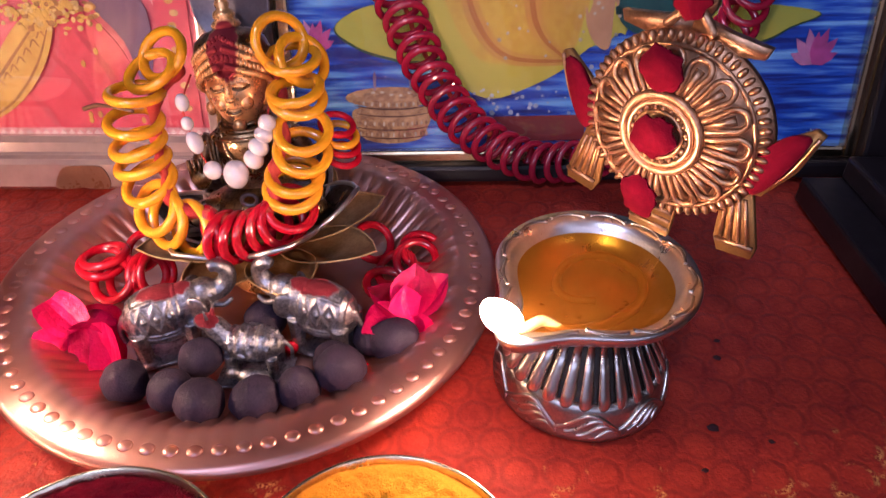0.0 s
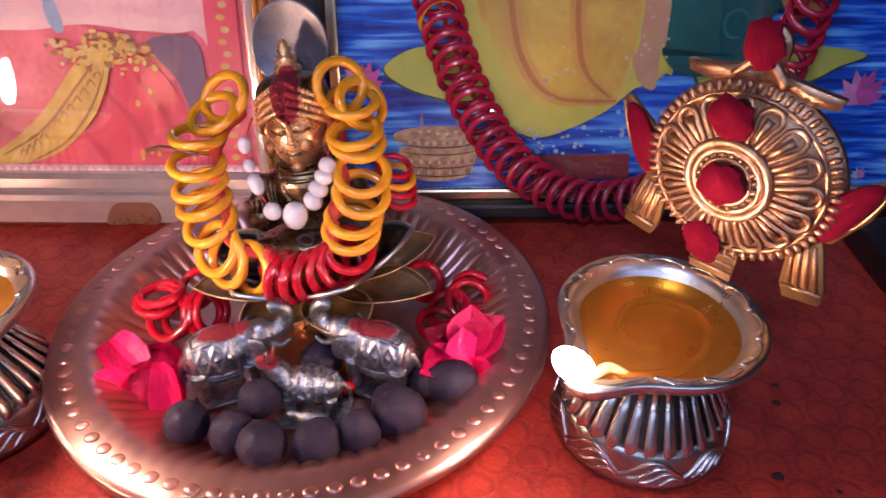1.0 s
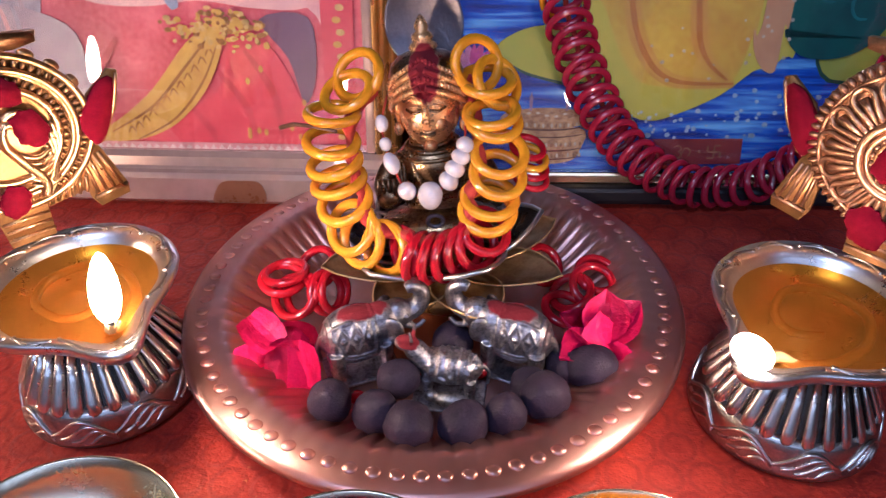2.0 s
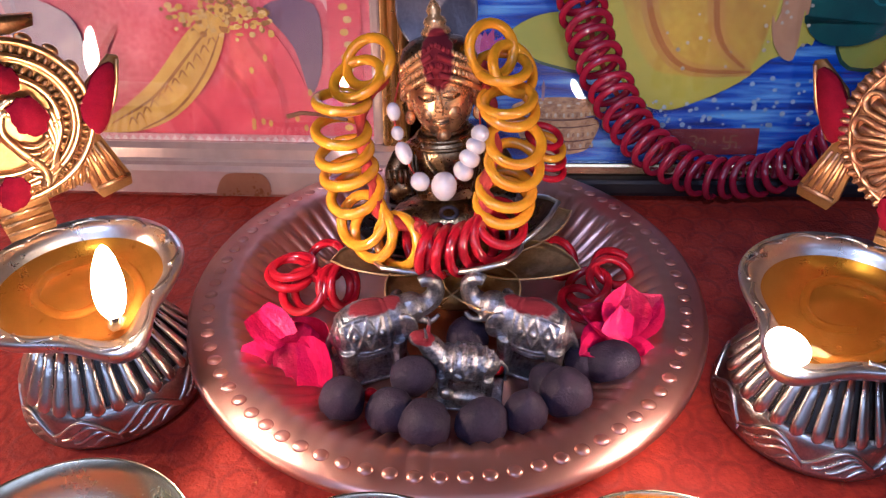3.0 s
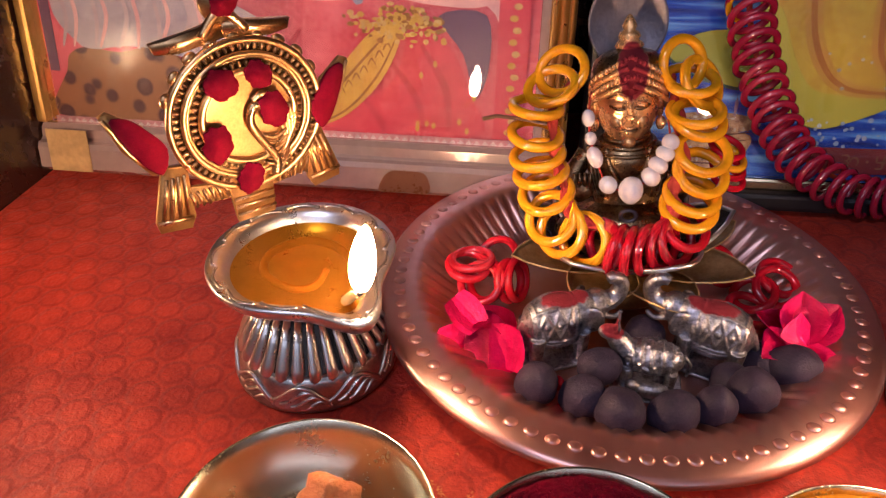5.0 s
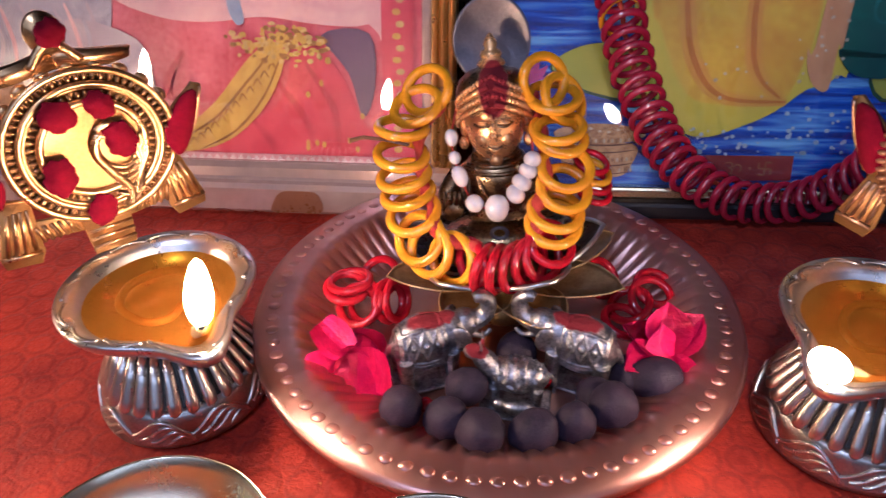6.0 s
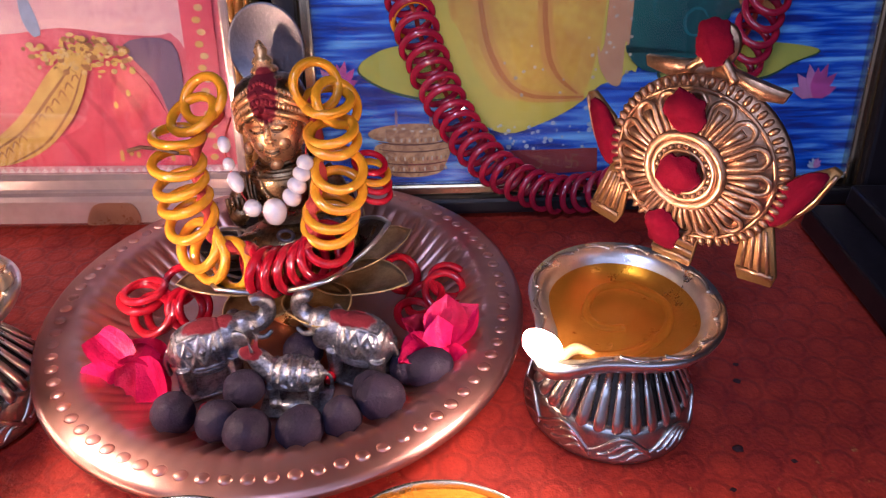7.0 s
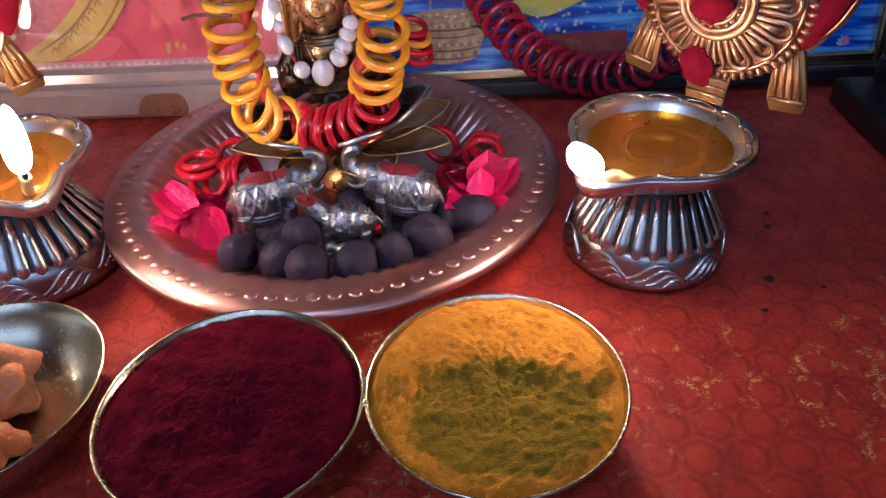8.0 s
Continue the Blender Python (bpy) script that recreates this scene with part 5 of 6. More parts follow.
    bm3.to_mesh(tmp)
    bm.from_mesh(tmp)
    dome1 = len(bm.faces)

    # combed hair: raised arches that sweep from the parting down to each ear
    def girth(z):
        table = ((0.0, 0.0146), (0.0585, 0.0146), (0.0630, 0.0145), (0.0668, 0.0130), (0.0694, 0.0096), (0.0706, 0.0056))
        for (z0, g0), (z1, g1) in zip(table, table[1:]):
            if z <= z1:
                return g0 + (g1 - g0) * (z - z0) / (z1 - z0)
        return 0.0056

    for s in (-1, 1):
        for k in range(4):
            arch = []
            for i in range(9):
                a = radians(4 + 96 * i / 8)
                z = 0.0598 + 0.0029 * k - (0.0105 + 0.0006 * k) * (i / 8) ** 1.1
                g = girth(z) * (1.0 + 0.03 * (k == 0))
                arch.append((0.92 * s * g * math.sin(a), -0.90 * g * math.cos(a), z))
            if k % 2:
                for x, y, z in smooth_line(arch, 2):
                    ball((x, y, z), (0.0010, 0.0010, 0.0012), bm, 7, 5)
            else:
                tube(smooth_line(arch, 3), lambda f: 0.00115 - 0.0003 * f, 7, False, bm)
    bm.faces.ensure_lookup_table()
    for k, f in enumerate(bm.faces):
        f.material_index = 2 if k < body_faces or face_faces <= k < line_faces or (dome0 <= k < dome1 and f.calc_center_median().z < 0.0709) else 0
    # halo plate behind the head, of thin white metal
    h0 = len(bm.faces)
    disc = lathe([(0, 0.0), (0.0150, 0.0), (0.0158, -0.0006), (0.0162, 0.0003), (0.0156, 0.0012), (0, 0.0012)], 44)
    for v in disc.verts:
        x, y, z = v.co
        v.co = (x * 0.88, 0.0085 + z, 0.0785 + y)
    disc.to_mesh(tmp)
    bm.from_mesh(tmp)
    box((-0.0045, 0.0065, 0.0120), (0.0045, 0.0095, 0.0660), 0.0, bm)
    tube([(0.0028 * math.cos(2 * math.pi * i / 20), -0.0165, 0.0130 + 0.0022 * math.sin(2 * math.pi * i / 20)) for i in range(20)], 0.0008, 6, True, bm)
    bm.faces.ensure_lookup_table()
    for f in bm.faces[h0:]:
        f.material_index = 1
    bpy.data.meshes.remove(tmp)
    brass = mat("idol_brass", (0.95, 0.56, 0.25), (0.70, 0.36, 0.14), rough=0.28, metal=0.72, scale=170, fine=1100, bump=0.1, depth=0.0004)
    # darker brass for body and hair; shade in the face's creases put into it
    old = mat("idol_shade_brass", (0.46, 0.30, 0.15), (0.09, 0.055, 0.03), rough=0.32, metal=1.0, scale=260, fine=1200, bump=0.3, depth=0.0004)
    for m in (brass, old):
        dabbed(m, 0.0008, -0.010, 0.0645, 0.0054, 0.016, 0.0108, (0.19, 0.005, 0.012), 0.35)
    ob = part("idol", bm, (brass, mat("halo_metal", (0.26, 0.23, 0.25), (0.18, 0.16, 0.18), rough=0.45, metal=0.9, scale=90, fine=700), old), None, "", True)
    ob.matrix_basis = Matrix.Translation(o) @ pose(0, 0, 0, -12, -6, 0)
    tagged(ob, "small seated brass idol with vermilion on its crown", "idol")


lotus_pedestal()
idol()


def pearl_string():
    """Uneven river pearls: some round, some long, some grown together in pairs."""
    s = thing("pearl_necklace", "string of uneven white pearls with a large middle pearl", "necklace")
    line = [(-0.0176, 0.0147, 0.0750), (-0.0162, 0.0115, 0.0689), (-0.0141, 0.0090, 0.0630), (-0.0086, 0.0052, 0.0545), (-0.0007, 0.0044, 0.0534), (0.0056, 0.0068, 0.0580), (0.0076, 0.0084, 0.0618), (0.0095, 0.0101, 0.0656), (0.0108, 0.0116, 0.0692)]
    size = ((0.0023, 0.0031), (0.0021, 0.0024), (0.0027, 0.0040), (0.0032, 0.0033), (0.0044, 0.0051), (0.0037, 0.0032), (0.0036, 0.0030), (0.0034, 0.0029), (0.0031, 0.0030))
    for k, (p, (w, h)) in enumerate(zip(line, size)):
        way = Vector(line[min(8, k + 1)]) - Vector(line[max(0, k - 1)])
        turn = way.to_track_quat("Z", "Y").to_matrix().to_4x4() if k != 4 else Matrix()
        bm = ball((0, 0, 0), (w, w, h), u=20, v=14)
        for v in bm.verts:
            v.co *= 1 + 0.05 * noise.noise(v.co * 300 + Vector((k * 3, 0, 0)))
        part("pearl", bm, PEARL, s, "large oval middle pearl" if k == 4 else "", True, Matrix.Translation(p) @ turn)
    part("string", tube(smooth_line([(-0.017, 0.026, 0.080), *line, (0.010, 0.026, 0.075)], 4), 0.00035, 5), THREAD, s)


pearl_string()


# ---------------------------------------------------------------- ring garlands
def along(line, f):
    n = len(line) - 1
    i = min(n - 1, int(f * n))
    k = f * n - i
    return line[i].lerp(line[i + 1], k), (line[min(n, i + 2)] - line[max(0, i - 1)]).normalized()


def small_garland():
    g = thing("ring_garland", "garland of yellow and red plastic rings round the idol", "garland")
    rnd = random.Random(11)
    y0 = part("ring", ring_mesh(0.0086, 0.00185), YELLOW, g)
    r0 = part("ring", ring_mesh(0.0080, 0.0017), RED, g)
    left = ((-0.0279, 0.0326, 0.0847, -0.35, -0.65, 0.65), (-0.0313, 0.0277, 0.0807, -0.25, -0.35, 0.85), (-0.0358, 0.0212, 0.0752, 0.10, 0.05, 1.0), (-0.0354, 0.0141, 0.0680, 0.06, -0.05, 1.0),
            (-0.0341, 0.0099, 0.0620, -0.12, -0.12, 1.0), (-0.0324, 0.0060, 0.0571, -0.15, -0.10, 1.0), (-0.0300, 0.0014, 0.0517, -0.25, -0.35, 0.9), (-0.0274, -0.0039, 0.0447, -0.45, -0.75, 0.7),
            (-0.0236, -0.0064, 0.0413, -0.62, -0.80, 0.5), (-0.0155, -0.0079, 0.0393, -0.60, -0.85, 0.40))
    low = ((-0.0086, -0.0090, 0.0388, -0.80, -0.55, 0.15), (-0.0042, -0.0102, 0.0378, 0.90, -0.42, -0.05), (0.0005, -0.0104, 0.0374, 0.92, -0.40, 0.05), (0.0062, -0.0095, 0.0380, 0.86, -0.48, 0.20),
           (0.0115, -0.0079, 0.0394, 0.80, -0.55, 0.32), (0.0158, -0.0066, 0.0411, 0.66, -0.60, 0.50), (0.0184, -0.0038, 0.0449, 0.30, -0.50, 0.85))
    right = ((0.0191, 0.0003, 0.0503, 0.10, -0.45, 0.9), (0.0198, 0.0032, 0.0538, 0.05, -0.25, 1.0), (0.0223, 0.0084, 0.0599, 0.20, -0.50, 0.9), (0.0225, 0.0126, 0.0658, 0.15, -0.45, 0.9),
             (0.0203, 0.0203, 0.0743, 0.12, -0.30, 1.0), (0.0193, 0.0224, 0.0764, -0.05, -0.10, 1.0), (0.0174, 0.0316, 0.0839, 0.05, -0.20, 1.0), (0.0211, 0.0311, 0.0835, 0.60, -0.50, 0.6), (0.0138, 0.0330, 0.0892, 0.50, -0.75, 0.4))
    used = set()
    for group, kind in ((left, y0), (low, r0), (right, y0)):
        for x, y, z, *way in group:
            m = facing((x, y, z), Vector(way) + Vector((rnd.uniform(-0.06, 0.06), rnd.uniform(-0.06, 0.06), 0)), rnd.uniform(0, 6))
            if kind in used:
                share("ring", kind, g, m)
            else:
                used.add(kind)
                kind.matrix_basis = m
    # the core thread, nearer to the idol than the rings' middles
    core = []
    for p in smooth_line([q[:3] for q in left + low + right[:5] + right[6:7] + right[8:]], 4):
        d = (Vector((-0.004, p.y, 0.064)) - p).normalized()
        core.append(p + 0.0068 * d + 0.0006 * Vector((noise.noise(p * 400), 0, noise.noise(p * 300))))
    part("thread", tube(core, lambda f: 0.0021 + 0.0007 * math.sin(f * 90), 7), THREAD, g, "twisted red thread")
    # loose end behind the shoulder
    for k, (x, y, z, kind) in enumerate(((0.0325, 0.022, 0.0635, r0), (0.0332, 0.021, 0.0600, y0), (0.0340, 0.020, 0.0565, r0), (0.0342, 0.018, 0.0535, r0))):
        share("ring", kind, g, facing((x, y, z), (0.25, -0.2, 1)) @ Matrix.Scale(0.72, 4))


def long_garland():
    g = thing("ring_garland", "long swag of maroon plastic rings before the water print", "garland")
    pts = [(0.0200, 0.300), (0.0300, 0.200), (0.0385, 0.135), (0.0445, 0.104), (0.0535, 0.0755), (0.0690, 0.0450), (0.0880, 0.0240), (0.1120, 0.0130), (0.1350, 0.0125), (0.1520, 0.0200), (0.1690, 0.0340), (0.1880, 0.0600), (0.1990, 0.0850), (0.2040, 0.115), (0.2100, 0.180), (0.2160, 0.300)]
    line = smooth_line([(x, 0.0775 + 0.04 * x + 0.16 * z, z) for x, z in pts], 8)
    total = sum((b - a).length for a, b in zip(line, line[1:]))
    n = int(total / 0.0068)
    rnd = random.Random(4)
    a = part("ring", ring_mesh(0.0088, 0.00165, 26, 8), MAROON, g)
    yl = part("ring", ring_mesh(0.0088, 0.00125, 26, 8), YELLOW, g)
    yl.matrix_basis = facing(along(line, 0.222)[0], Vector((0.3, -0.9, -0.3)))
    for i in range(n):
        s = (i + 0.5) / n * total
        acc = 0
        for u, v in zip(line, line[1:]):
            d = (v - u).length
            if acc + d >= s:
                break
            acc += d
        p, way = u.lerp(v, (s - acc) / d), (v - u).normalized()
        up = Vector((0, -1, 0.25))
        m = facing(p + Vector((rnd.uniform(-0.0006, 0.0006), rnd.uniform(-0.001, 0.001), rnd.uniform(0, 0.0004))), way * 0.66 + up * (0.82 + rnd.uniform(-0.12, 0.12)) + Vector((rnd.uniform(-0.1, 0.1), 0, 0)), rnd.uniform(0, 6))
        if i == 0:
            a.matrix_basis = m
        else:
            share("ring", a, g, m)
    part("thread", tube([p + Vector((0.0012 * noise.noise(p * 200), 0.006, 0.002)) for p in line], 0.0012, 6), THREAD, g)


small_garland()
long_garland()


# ---------------------------------------------------------------- small cast figures in the plate
def cast_metal(x, y, z, rx, ry, rz):
    return dabbed(mat("cast_white_metal", (0.54, 0.53, 0.57), (0.12, 0.115, 0.135), rough=0.40, metal=1.0, scale=420, fine=1300, bump=0.45, depth=0.0005), x, y, z, rx, ry, rz)


def fused(ob, voxel):
    """Melts the overlapping lumps of a figure into one cast skin."""
    mod = ob.modifiers.new("fuse", "REMESH")
    mod.mode, mod.voxel_size, mod.use_smooth_shade = "VOXEL", voxel, True
    soft = ob.modifiers.new("soften", "SMOOTH")
    soft.factor, soft.iterations = 0.5, 2
    skin = bpy.data.meshes.new_from_object(ob.evaluated_get(bpy.context.evaluated_depsgraph_get()))
    ob.modifiers.clear()
    ob.data = skin
    return ob


def elephant(m):
    bm = bmesh.new()
    ball((-0.0005, 0, 0.0138), (0.0108, 0.0068, 0.0094), bm, 22, 14)
    ball((0.0070, 0, 0.0160), (0.0072, 0.0058, 0.0068), bm, 18, 12)
    ball((0.0120, 0, 0.0180), (0.0046, 0.0044, 0.0048), bm, 16, 12)
    tube(smooth_line([(0.0120, 0, 0.0178), (0.0165, 0, 0.0182), (0.0192, 0, 0.0205), (0.0196, 0, 0.0242), (0.0172, 0, 0.0266), (0.0150, 0, 0.0262)], 5), lambda f: 0.0036 - 0.0020 * f, 10, False, bm)
    for s in (-1, 1):
        ball((0.0092, s * 0.0054, 0.0165), (0.0034, 0.0012, 0.0046), bm, 12, 8, Matrix.Rotation(radians(s * 28), 4, "Z"))
        ball((0.0140, s * 0.0040, 0.0192), (0.0006, 0.0006, 0.0006), bm, 6, 5)
        tube(smooth_line([(0.0135, s * 0.0030, 0.0155), (0.0170, s * 0.0036, 0.0146), (0.0194, s * 0.0034, 0.0162)], 4), lambda f: 0.0011 - 0.0004 * f, 6, False, bm)
        for x in (-0.0076, 0.0066):
            tube([(x, s * 0.0044, 0.0125), (x, s * 0.0046, 0.0060), (x + 0.0005, s * 0.0046, 0.0008)], lambda f: 0.0027 - 0.0008 * f, 9, False, bm)
            ball((x + 0.0006, s * 0.0046, 0.0014), (0.0028, 0.0027, 0.0012), bm, 10, 6)

    def skin(x, a, up=0.0):
        h = math.sqrt(max(0.0, 1 - ((x + 0.0005) / 0.0108) ** 2)) + up
        return (x, 0.0067 * h * math.sin(a), 0.0138 + 0.0093 * h * math.cos(a))

    # saddle cloth: corded hem, crossed lines and studs
    for x in (-0.0088, -0.0078, 0.0042, 0.0052):
        tube([skin(x, radians(a), 0.02) for a in range(-112, 113, 14)], 0.00050, 5, False, bm)
    for s in (-1, 1):
        for a in (114, 104, 32):
            tube([skin(-0.0085 + 0.00135 * k, s * radians(a), 0.02) for k in range(11)], 0.00050, 5, False, bm)
        for k in range(3):
            for d in (-1, 1):
                tube([skin(-0.0070 + 0.0037 * k + d * 0.0018 * (f - 1), s * radians(68 + 30 * (f - 1) * 1.0), 0.02) for f in (0, 0.5, 1, 1.5, 2)], 0.00042, 5, False, bm)
            ball(skin(-0.0052 + 0.0037 * k, s * radians(68), 0.03), 0.0007, bm, 7, 5)
        for k in range(12):
            ball(skin(-0.0086 + 0.00125 * k, s * radians(122), 0.02), 0.0006, bm, 6, 5)
    tube(smooth_line([(-0.0104, 0, 0.0165), (-0.0122, 0, 0.0120), (-0.0118, 0, 0.0070)], 4), 0.0009, 6, False, bm)
    box((-0.0108, -0.0072, 0), (0.0108, 0.0072, 0.0011), 0.0004, bm)
    ob = fused(part("elephant_figurine", bm, ELEPHANT), 0.00032)
    ob.matrix_basis = m
    return tagged(ob, "small white-metal elephant with raised trunk and vermilion", "figurine", "pair of elephants")


ELEPHANT = cast_metal(0.0015, 0, 0.0235, 0.0088, 0.0046, 0.0034)
pair = elephant(pose(-0.0230, -0.0290, 0.0030, 0, 0, 24) @ Matrix.Scale(1.16, 4))
copy_thing(pair, pose(0.0300, -0.0260, 0.0030, 0, 0, 160))


def cow():
    bm = bmesh.new()
    ball((0, 0, 0.0125), (0.0110, 0.0062, 0.0062), bm, 22, 14)
    for x in (-0.0060, -0.0030, 0.0, 0.0030, 0.0060):
        h = math.sqrt(max(0.0, 1 - (x / 0.0112) ** 2))
        tube([(x, 0.0063 * h * math.sin(radians(a)), 0.0125 + 0.0063 * h * math.cos(radians(a))) for a in range(-110, 111, 20)], 0.0005, 5, False, bm)
    rnd = random.Random(9)
    for k in range(46):
        a, x = radians(rnd.uniform(-100, 100)), rnd.uniform(-0.009, 0.009)
        h = math.sqrt(max(0.0, 1 - (x / 0.0112) ** 2))
        ball((x, 0.0063 * h * math.sin(a), 0.0125 + 0.0063 * h * math.cos(a)), 0.00065, bm, 6, 4)
    tube(smooth_line([(-0.0080, 0, 0.0140), (-0.0120, 0.001, 0.0185), (-0.0125, 0.0015, 0.0205)], 4), lambda f: 0.0042 - 0.0012 * f, 9, False, bm)
    ball((-0.0140, 0.0005, 0.0205), (0.0042, 0.0028, 0.0028), bm, 14, 10)
    for s in (-1, 1):
        tube(smooth_line([(-0.0122, s * 0.0018, 0.0225), (-0.0118, s * 0.0030, 0.0255), (-0.0124, s * 0.0026, 0.0282)], 4), lambda f: 0.0009 - 0.0006 * f, 6, False, bm)
        for x in (-0.0070, 0.0070):
            tube([(x, s * 0.0036, 0.0100), (x, s * 0.0038, 0.0045), (x, s * 0.0038, 0.0006)], lambda f: 0.0022 - 0.0007 * f, 8, False, bm)
    tube(smooth_line([(0.0105, 0, 0.0145), (0.0128, 0, 0.0110), (0.0124, 0, 0.0060)], 4), 0.0007, 6, False, bm)
    ball((0.0015, -0.0075, 0.0045), (0.0062, 0.0028, 0.0030), bm, 14, 10)
    ball((-0.0052, -0.0078, 0.0060), (0.0024, 0.0020, 0.0022), bm, 10, 8)
    box((-0.0120, -0.0095, 0), (0.0120, 0.0060, 0.0010), 0.0004, bm)
    ob = fused(part("cow_figurine", bm, cast_metal(-0.013, 0, 0.0225, 0.0045, 0.005, 0.0030)), 0.00032)
    ob.matrix_basis = pose(0.0085, -0.0385, 0.0030, 0, 0, -4)
    tagged(ob, "small white-metal cow with calf among the seeds", "figurine")


cow()


# ---------------------------------------------------------------- seeds, beads, petals, loose rings
def seed_nut(x, y, z, l, w, spin, tip, k):
    bm = bmesh.new()
    bmesh.ops.create_uvsphere(bm, u_segments=24, v_segments=16, radius=1)
    for v in bm.verts:
        d = v.co.copy()
        v.co = Vector((d.x * w, d.y * w, d.z * l)) * (1 + 0.07 * noise.noise(d * 1.9 + Vector((k * 3, 0, 0))) + 0.020 * noise.noise(d * 7 + Vector((0, k * 2, 0))))
        if d.z > 0.9:
            v.co.z += 0.05 * l * (d.z - 0.9) / 0.1
    ob = part("lotus_seed", bm, SEED)
    ob.matrix_basis = Matrix.Translation((x, y, z)) @ Euler((radians(tip), 0, radians(spin))).to_matrix().to_4x4()
    tagged(ob, "dark dry oval lotus seed lying in the plate", "seed", "lotus seeds in the plate")


for k, (x, y, z, l, w, spin, tip) in enumerate((
        (-0.0283, -0.0535, 0.0126, 0.0092, 0.0070, 20, 25), (-0.0137, -0.0560, 0.0116, 0.0086, 0.0071, 60, 35), (-0.0080, -0.0425, 0.0125, 0.0078, 0.0066, 80, 55), (-0.0025, -0.0615, 0.0132, 0.0090, 0.0076, 30, 50),
        (0.0138, -0.0600, 0.0128, 0.0083, 0.0073, 100, 40), (0.0266, -0.0560, 0.0128, 0.0094, 0.0066, 10, 15), (0.0390, -0.0492, 0.0146, 0.0104, 0.0079, -25, 35), (0.0545, -0.0345, 0.0132, 0.0090, 0.0076, 70, 60),
        (0.0085, -0.0225, 0.0105, 0.0082, 0.0072, 0, 40), (0.0350, -0.0415, 0.0102, 0.0076, 0.0066, 40, 70), (0.0465, -0.0300, 0.0102, 0.0076, 0.0066, 10, 70))):
    seed_nut(x, y, z, l, w, spin, tip, k)

for x, y, z in ((-0.0212, -0.0455, 0.0058), (0.0445, -0.0412, 0.0060), (0.0462, -0.0445, 0.0052), (-0.0205, -0.0575, 0.0052), (0.0055, -0.0660, 0.0056), (-0.0005, -0.0320, 0.0056), (0.0185, -0.0310, 0.0056)):
    ob = part("red_bead", ball((0, 0, 0), 0.0026, u=16, v=12), RED)
    ob.location = (x, y, z)
    tagged(ob, "tiny glossy red bead lying in the plate", "bead", "red beads in the plate")


def petal_mesh(l, w, crease, curl, seed, point):
    """A petal folded along its middle, with dented faces; point 0 gives a broad end, 1 a pointed one."""
    bm = bmesh.new()
    n = 6
    rows = []
    for i in range(n + 1):
        u = i / n
        half = w * ((1 - point) * math.sin(math.pi * (0.18 + 0.62 * u)) ** 0.5 + point * max(0.02, math.sin(math.pi * (0.14 + 0.86 * u))) ** 0.8)
        row = []
        for j in range(n + 1):
            v = -1 + 2 * j / n
            z = crease * abs(v + 0.2 * math.sin(seed)) * half + curl * l * u * u + 0.10 * w * noise.noise(Vector((2.2 * u + seed, 2.2 * v, seed)))
            row.append(bm.verts.new((half * v, l * u - 0.06 * l * v * v * u, z)))
        rows.append(row)
    for a, b in zip(rows, rows[1:]):
        for j in range(n):
            bm.faces.new((a[j], a[j + 1], b[j + 1], b[j]))
    bmesh.ops.solidify(bm, geom=bm.faces[:], thickness=0.0004)
    return bm


def rose(label, m, point, petals):
    r = thing("rose_flower", label, "flower", m, "pair of rose heads")
    for k, (l, w, crease, curl, *where) in enumerate(petals):
        part("rose_petal", petal_mesh(l, w, crease, curl, k * 1.3, point), PETAL, r, "", False, pose(*where))


rose("crumpled magenta rose petals folded together in the plate", pose(-0.0470, -0.0350, 0.0036) @ Matrix.Scale(0.84, 4), 0.0, (
    (0.021, 0.0125, -0.45, -0.10, 0.003, -0.0135, 0.002, 56, 0, 6), (0.019, 0.0100, 0.35, 0.10, 0.010, -0.0080, 0.003, 62, -14, -22), (0.018, 0.0100, -0.30, 0.15, -0.008, -0.0100, 0.004, 50, 10, 34),
    (0.016, 0.0085, 0.45, 0.25, -0.003, -0.0010, 0.0165, 22, -6, 58), (0.015, 0.0100, -0.40, -0.30, 0.000, -0.0020, 0.0195, 6, 12, 4), (0.016, 0.0100, 0.30, 0.0, 0.003, 0.0080, 0.004, 74, 0, -8)))
rose("pointed bright magenta rose petals resting on a seed", pose(0.0590, -0.0240, 0.0130) @ Matrix.Scale(0.95, 4), 0.85, (
    (0.0185, 0.0080, 0.55, 0.20, 0.000, 0.000, 0.000, 16, 0, 66), (0.0195, 0.0085, 0.50, 0.05, 0.000, -0.001, 0.001, 6, 0, 124), (0.0185, 0.0085, 0.55, 0.25, 0.001, 0.001, 0.001, 26, 0, -4),
    (0.0200, 0.0085, 0.50, 0.20, 0.001, 0.000, 0.001, 20, 0, -48), (0.0170, 0.0090, -0.45, -0.10, 0.002, -0.001, 0.003, 8, 0, -112), (0.0200, 0.0090, 0.50, -0.25, 0.000, -0.002, 0.002, -6, 0, 184),
    (0.0110, 0.0070, -0.50, 0.30, 0.001, -0.003, 0.004, 34, 0, 20), (0.0150, 0.0090, 0.30, 0.0, 0.000, 0.004, -0.013, 70, 0, 0)))


def loose_rings(label, m, spots):
    b = thing("ring_bunch", label, "plastic rings", m)
    first = None
    for p, nrm in spots:
        if first is None:
            first = part("ring", ring_mesh(0.0076, 0.0017, 26, 8), RED, b)
            first.matrix_basis = facing(p, nrm)
        else:
            share("ring", first, b, facing(p, nrm))


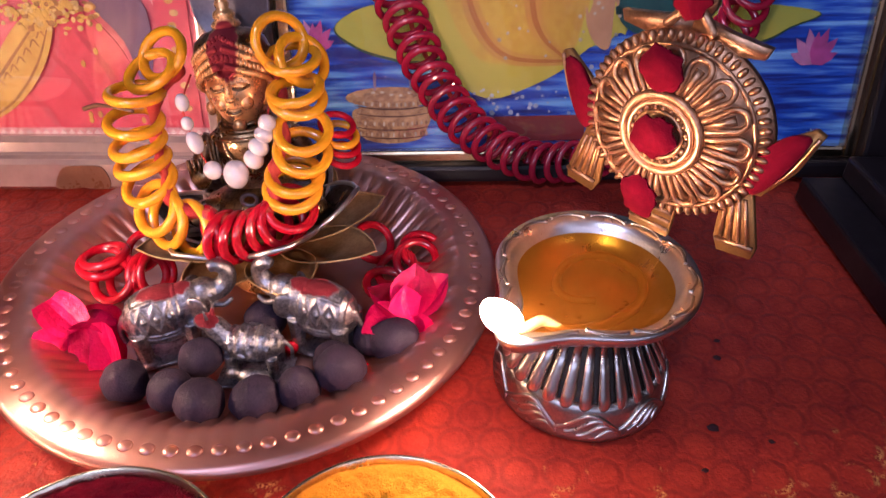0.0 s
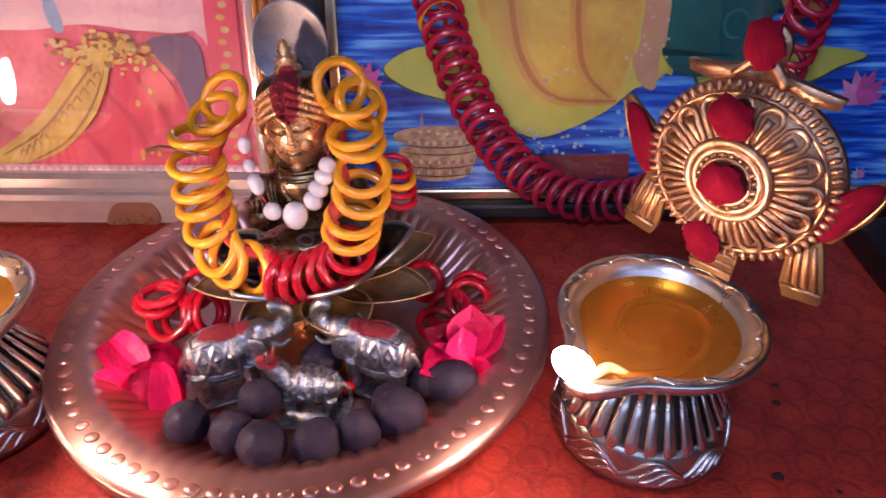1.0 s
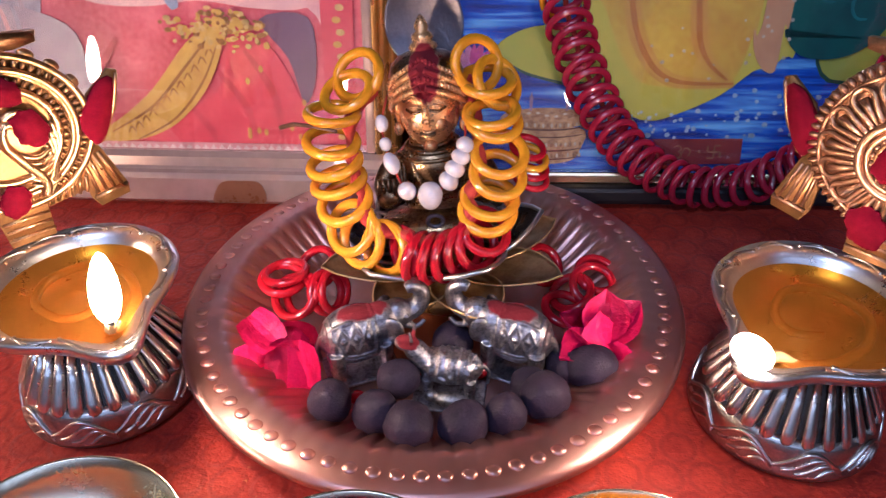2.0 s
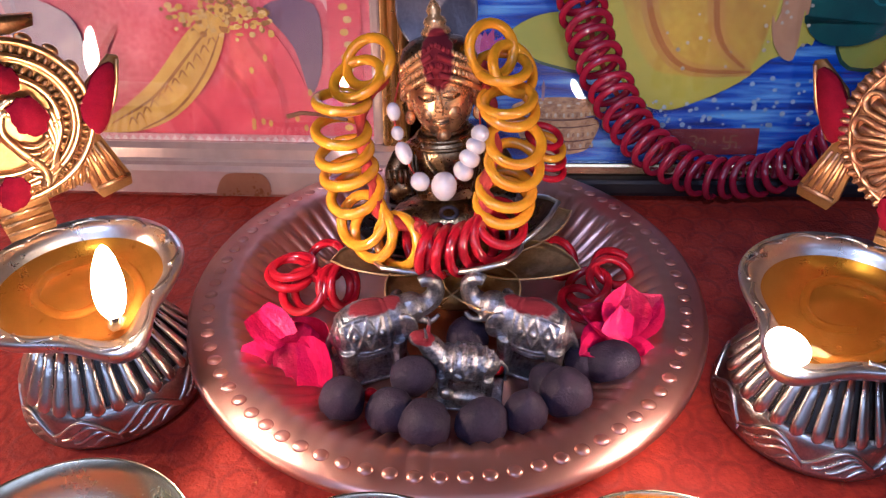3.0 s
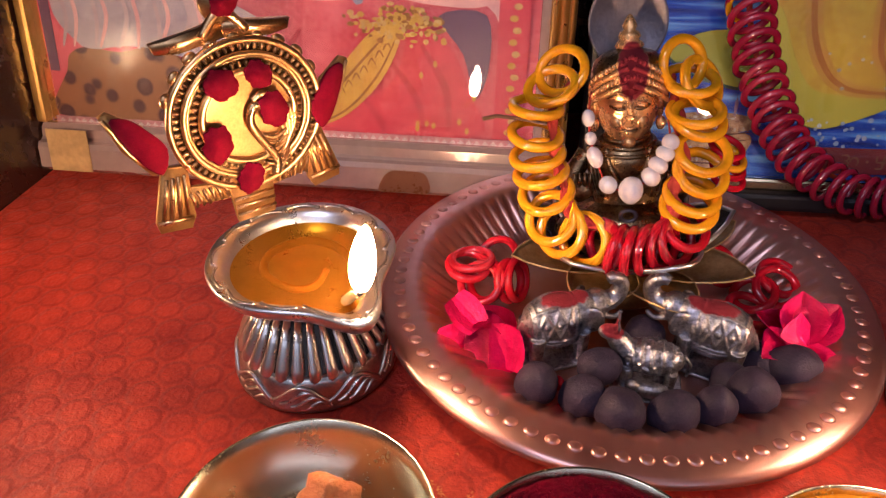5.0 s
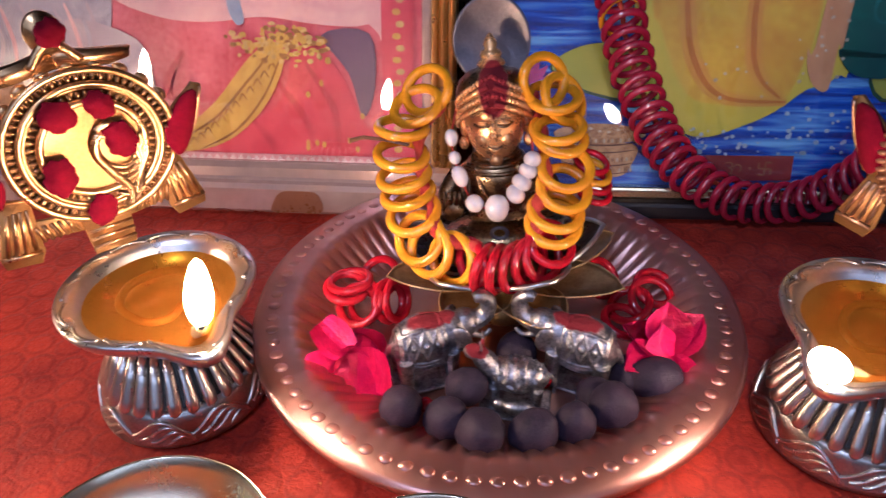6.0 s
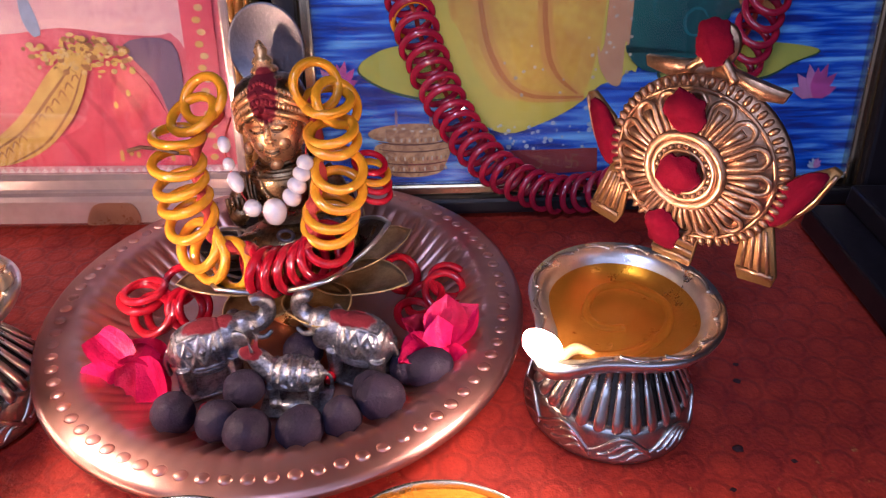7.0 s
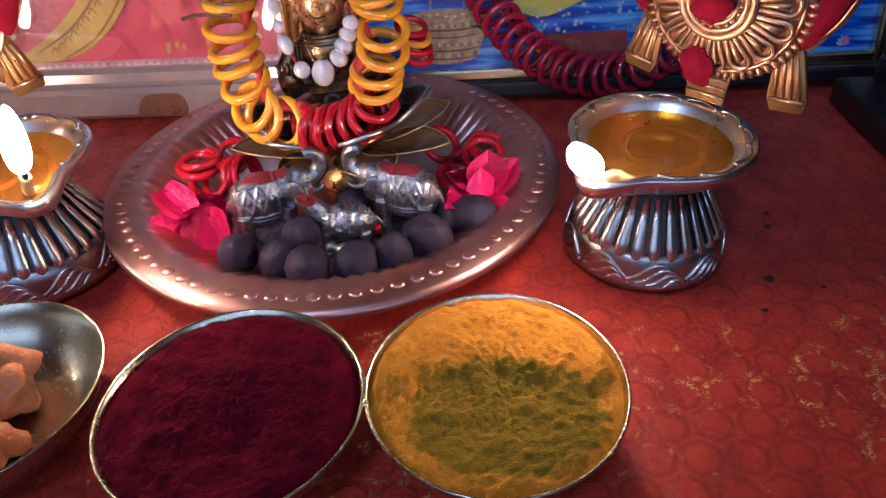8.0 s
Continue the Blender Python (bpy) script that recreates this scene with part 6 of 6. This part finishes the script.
loose_rings("bunch of loose red plastic rings behind the rose petals", pose(-0.0530, 0.0000, 0.0045), (
    ((0.001, -0.004, 0.0080), (-0.15, -0.6, 0.75)), ((-0.0045, 0.002, 0.0115), (0.1, -0.1, 1)), ((-0.003, 0.003, 0.0140), (-0.1, 0.1, 1)), ((0.003, -0.001, 0.0070), (-0.5, -0.6, 0.6)), ((0.0065, 0.013, 0.0090), (-0.3, -0.55, 0.8)), ((0.012, 0.001, 0.0065), (0.8, -0.4, 0.4)), ((0.015, 0.002, 0.0065), (0.85, -0.3, 0.3))))
loose_rings("loose red plastic rings lying against the fluted well", pose(0.0600, 0.0080, 0.0040), (
    ((0.000, 0.002, 0.0080), (0.05, -0.55, 0.85)), ((0.002, 0.007, 0.0090), (0.2, -0.3, 0.9)), ((-0.008, 0.000, 0.0055), (-0.4, -0.2, 0.9)), ((-0.018, 0.016, 0.0060), (0.5, -0.5, 0.8)), ((-0.011, -0.008, 0.0040), (0.2, -0.1, 1))))


# ---------------------------------------------------------------- crumbs and a stick
def crumb(x, y, r, k):
    bm = bmesh.new()
    bmesh.ops.create_icosphere(bm, subdivisions=2, radius=0.65 * r)
    for v in bm.verts:
        d = v.co.normalized()
        v.co = Vector((v.co.x * 1.3, v.co.y, v.co.z * 0.35)) * (1 + 0.5 * noise.noise(d * 2 + Vector((k, 0, 0))))
    ob = part("petal_crumb", bm, CRUMB)
    ob.location = (x, y, r * 0.14)
    tagged(ob, "tiny dark dried crumb on the red cloth", "crumb", "crumbs on the cloth")


CRUMB = mat("dried_crumb", (0.05, 0.008, 0.010), (0.03, 0.005, 0.006), rough=0.8)
for k, (x, y, r) in enumerate(((0.1560, -0.0590, 0.0022), (0.1665, -0.0290, 0.0017), (0.1690, -0.0205, 0.0013), (0.1725, -0.0640, 0.0012), (0.1490, -0.0745, 0.0012))):
    crumb(x, y, r, k * 2.7)

stick = part("wooden_stick", tube([(-0.0550, 0.0203, 0.0698), (-0.0500, 0.0206, 0.0712), (-0.0420, 0.0160, 0.0728), (-0.0320, 0.0085, 0.0748)], lambda f: 0.0008 - 0.0002 * f, 8), mat("brown_twig", (0.14, 0.06, 0.025), (0.07, 0.03, 0.014), rough=0.7))
tagged(stick, "thin brown stick tucked between idol and garland", "stick")
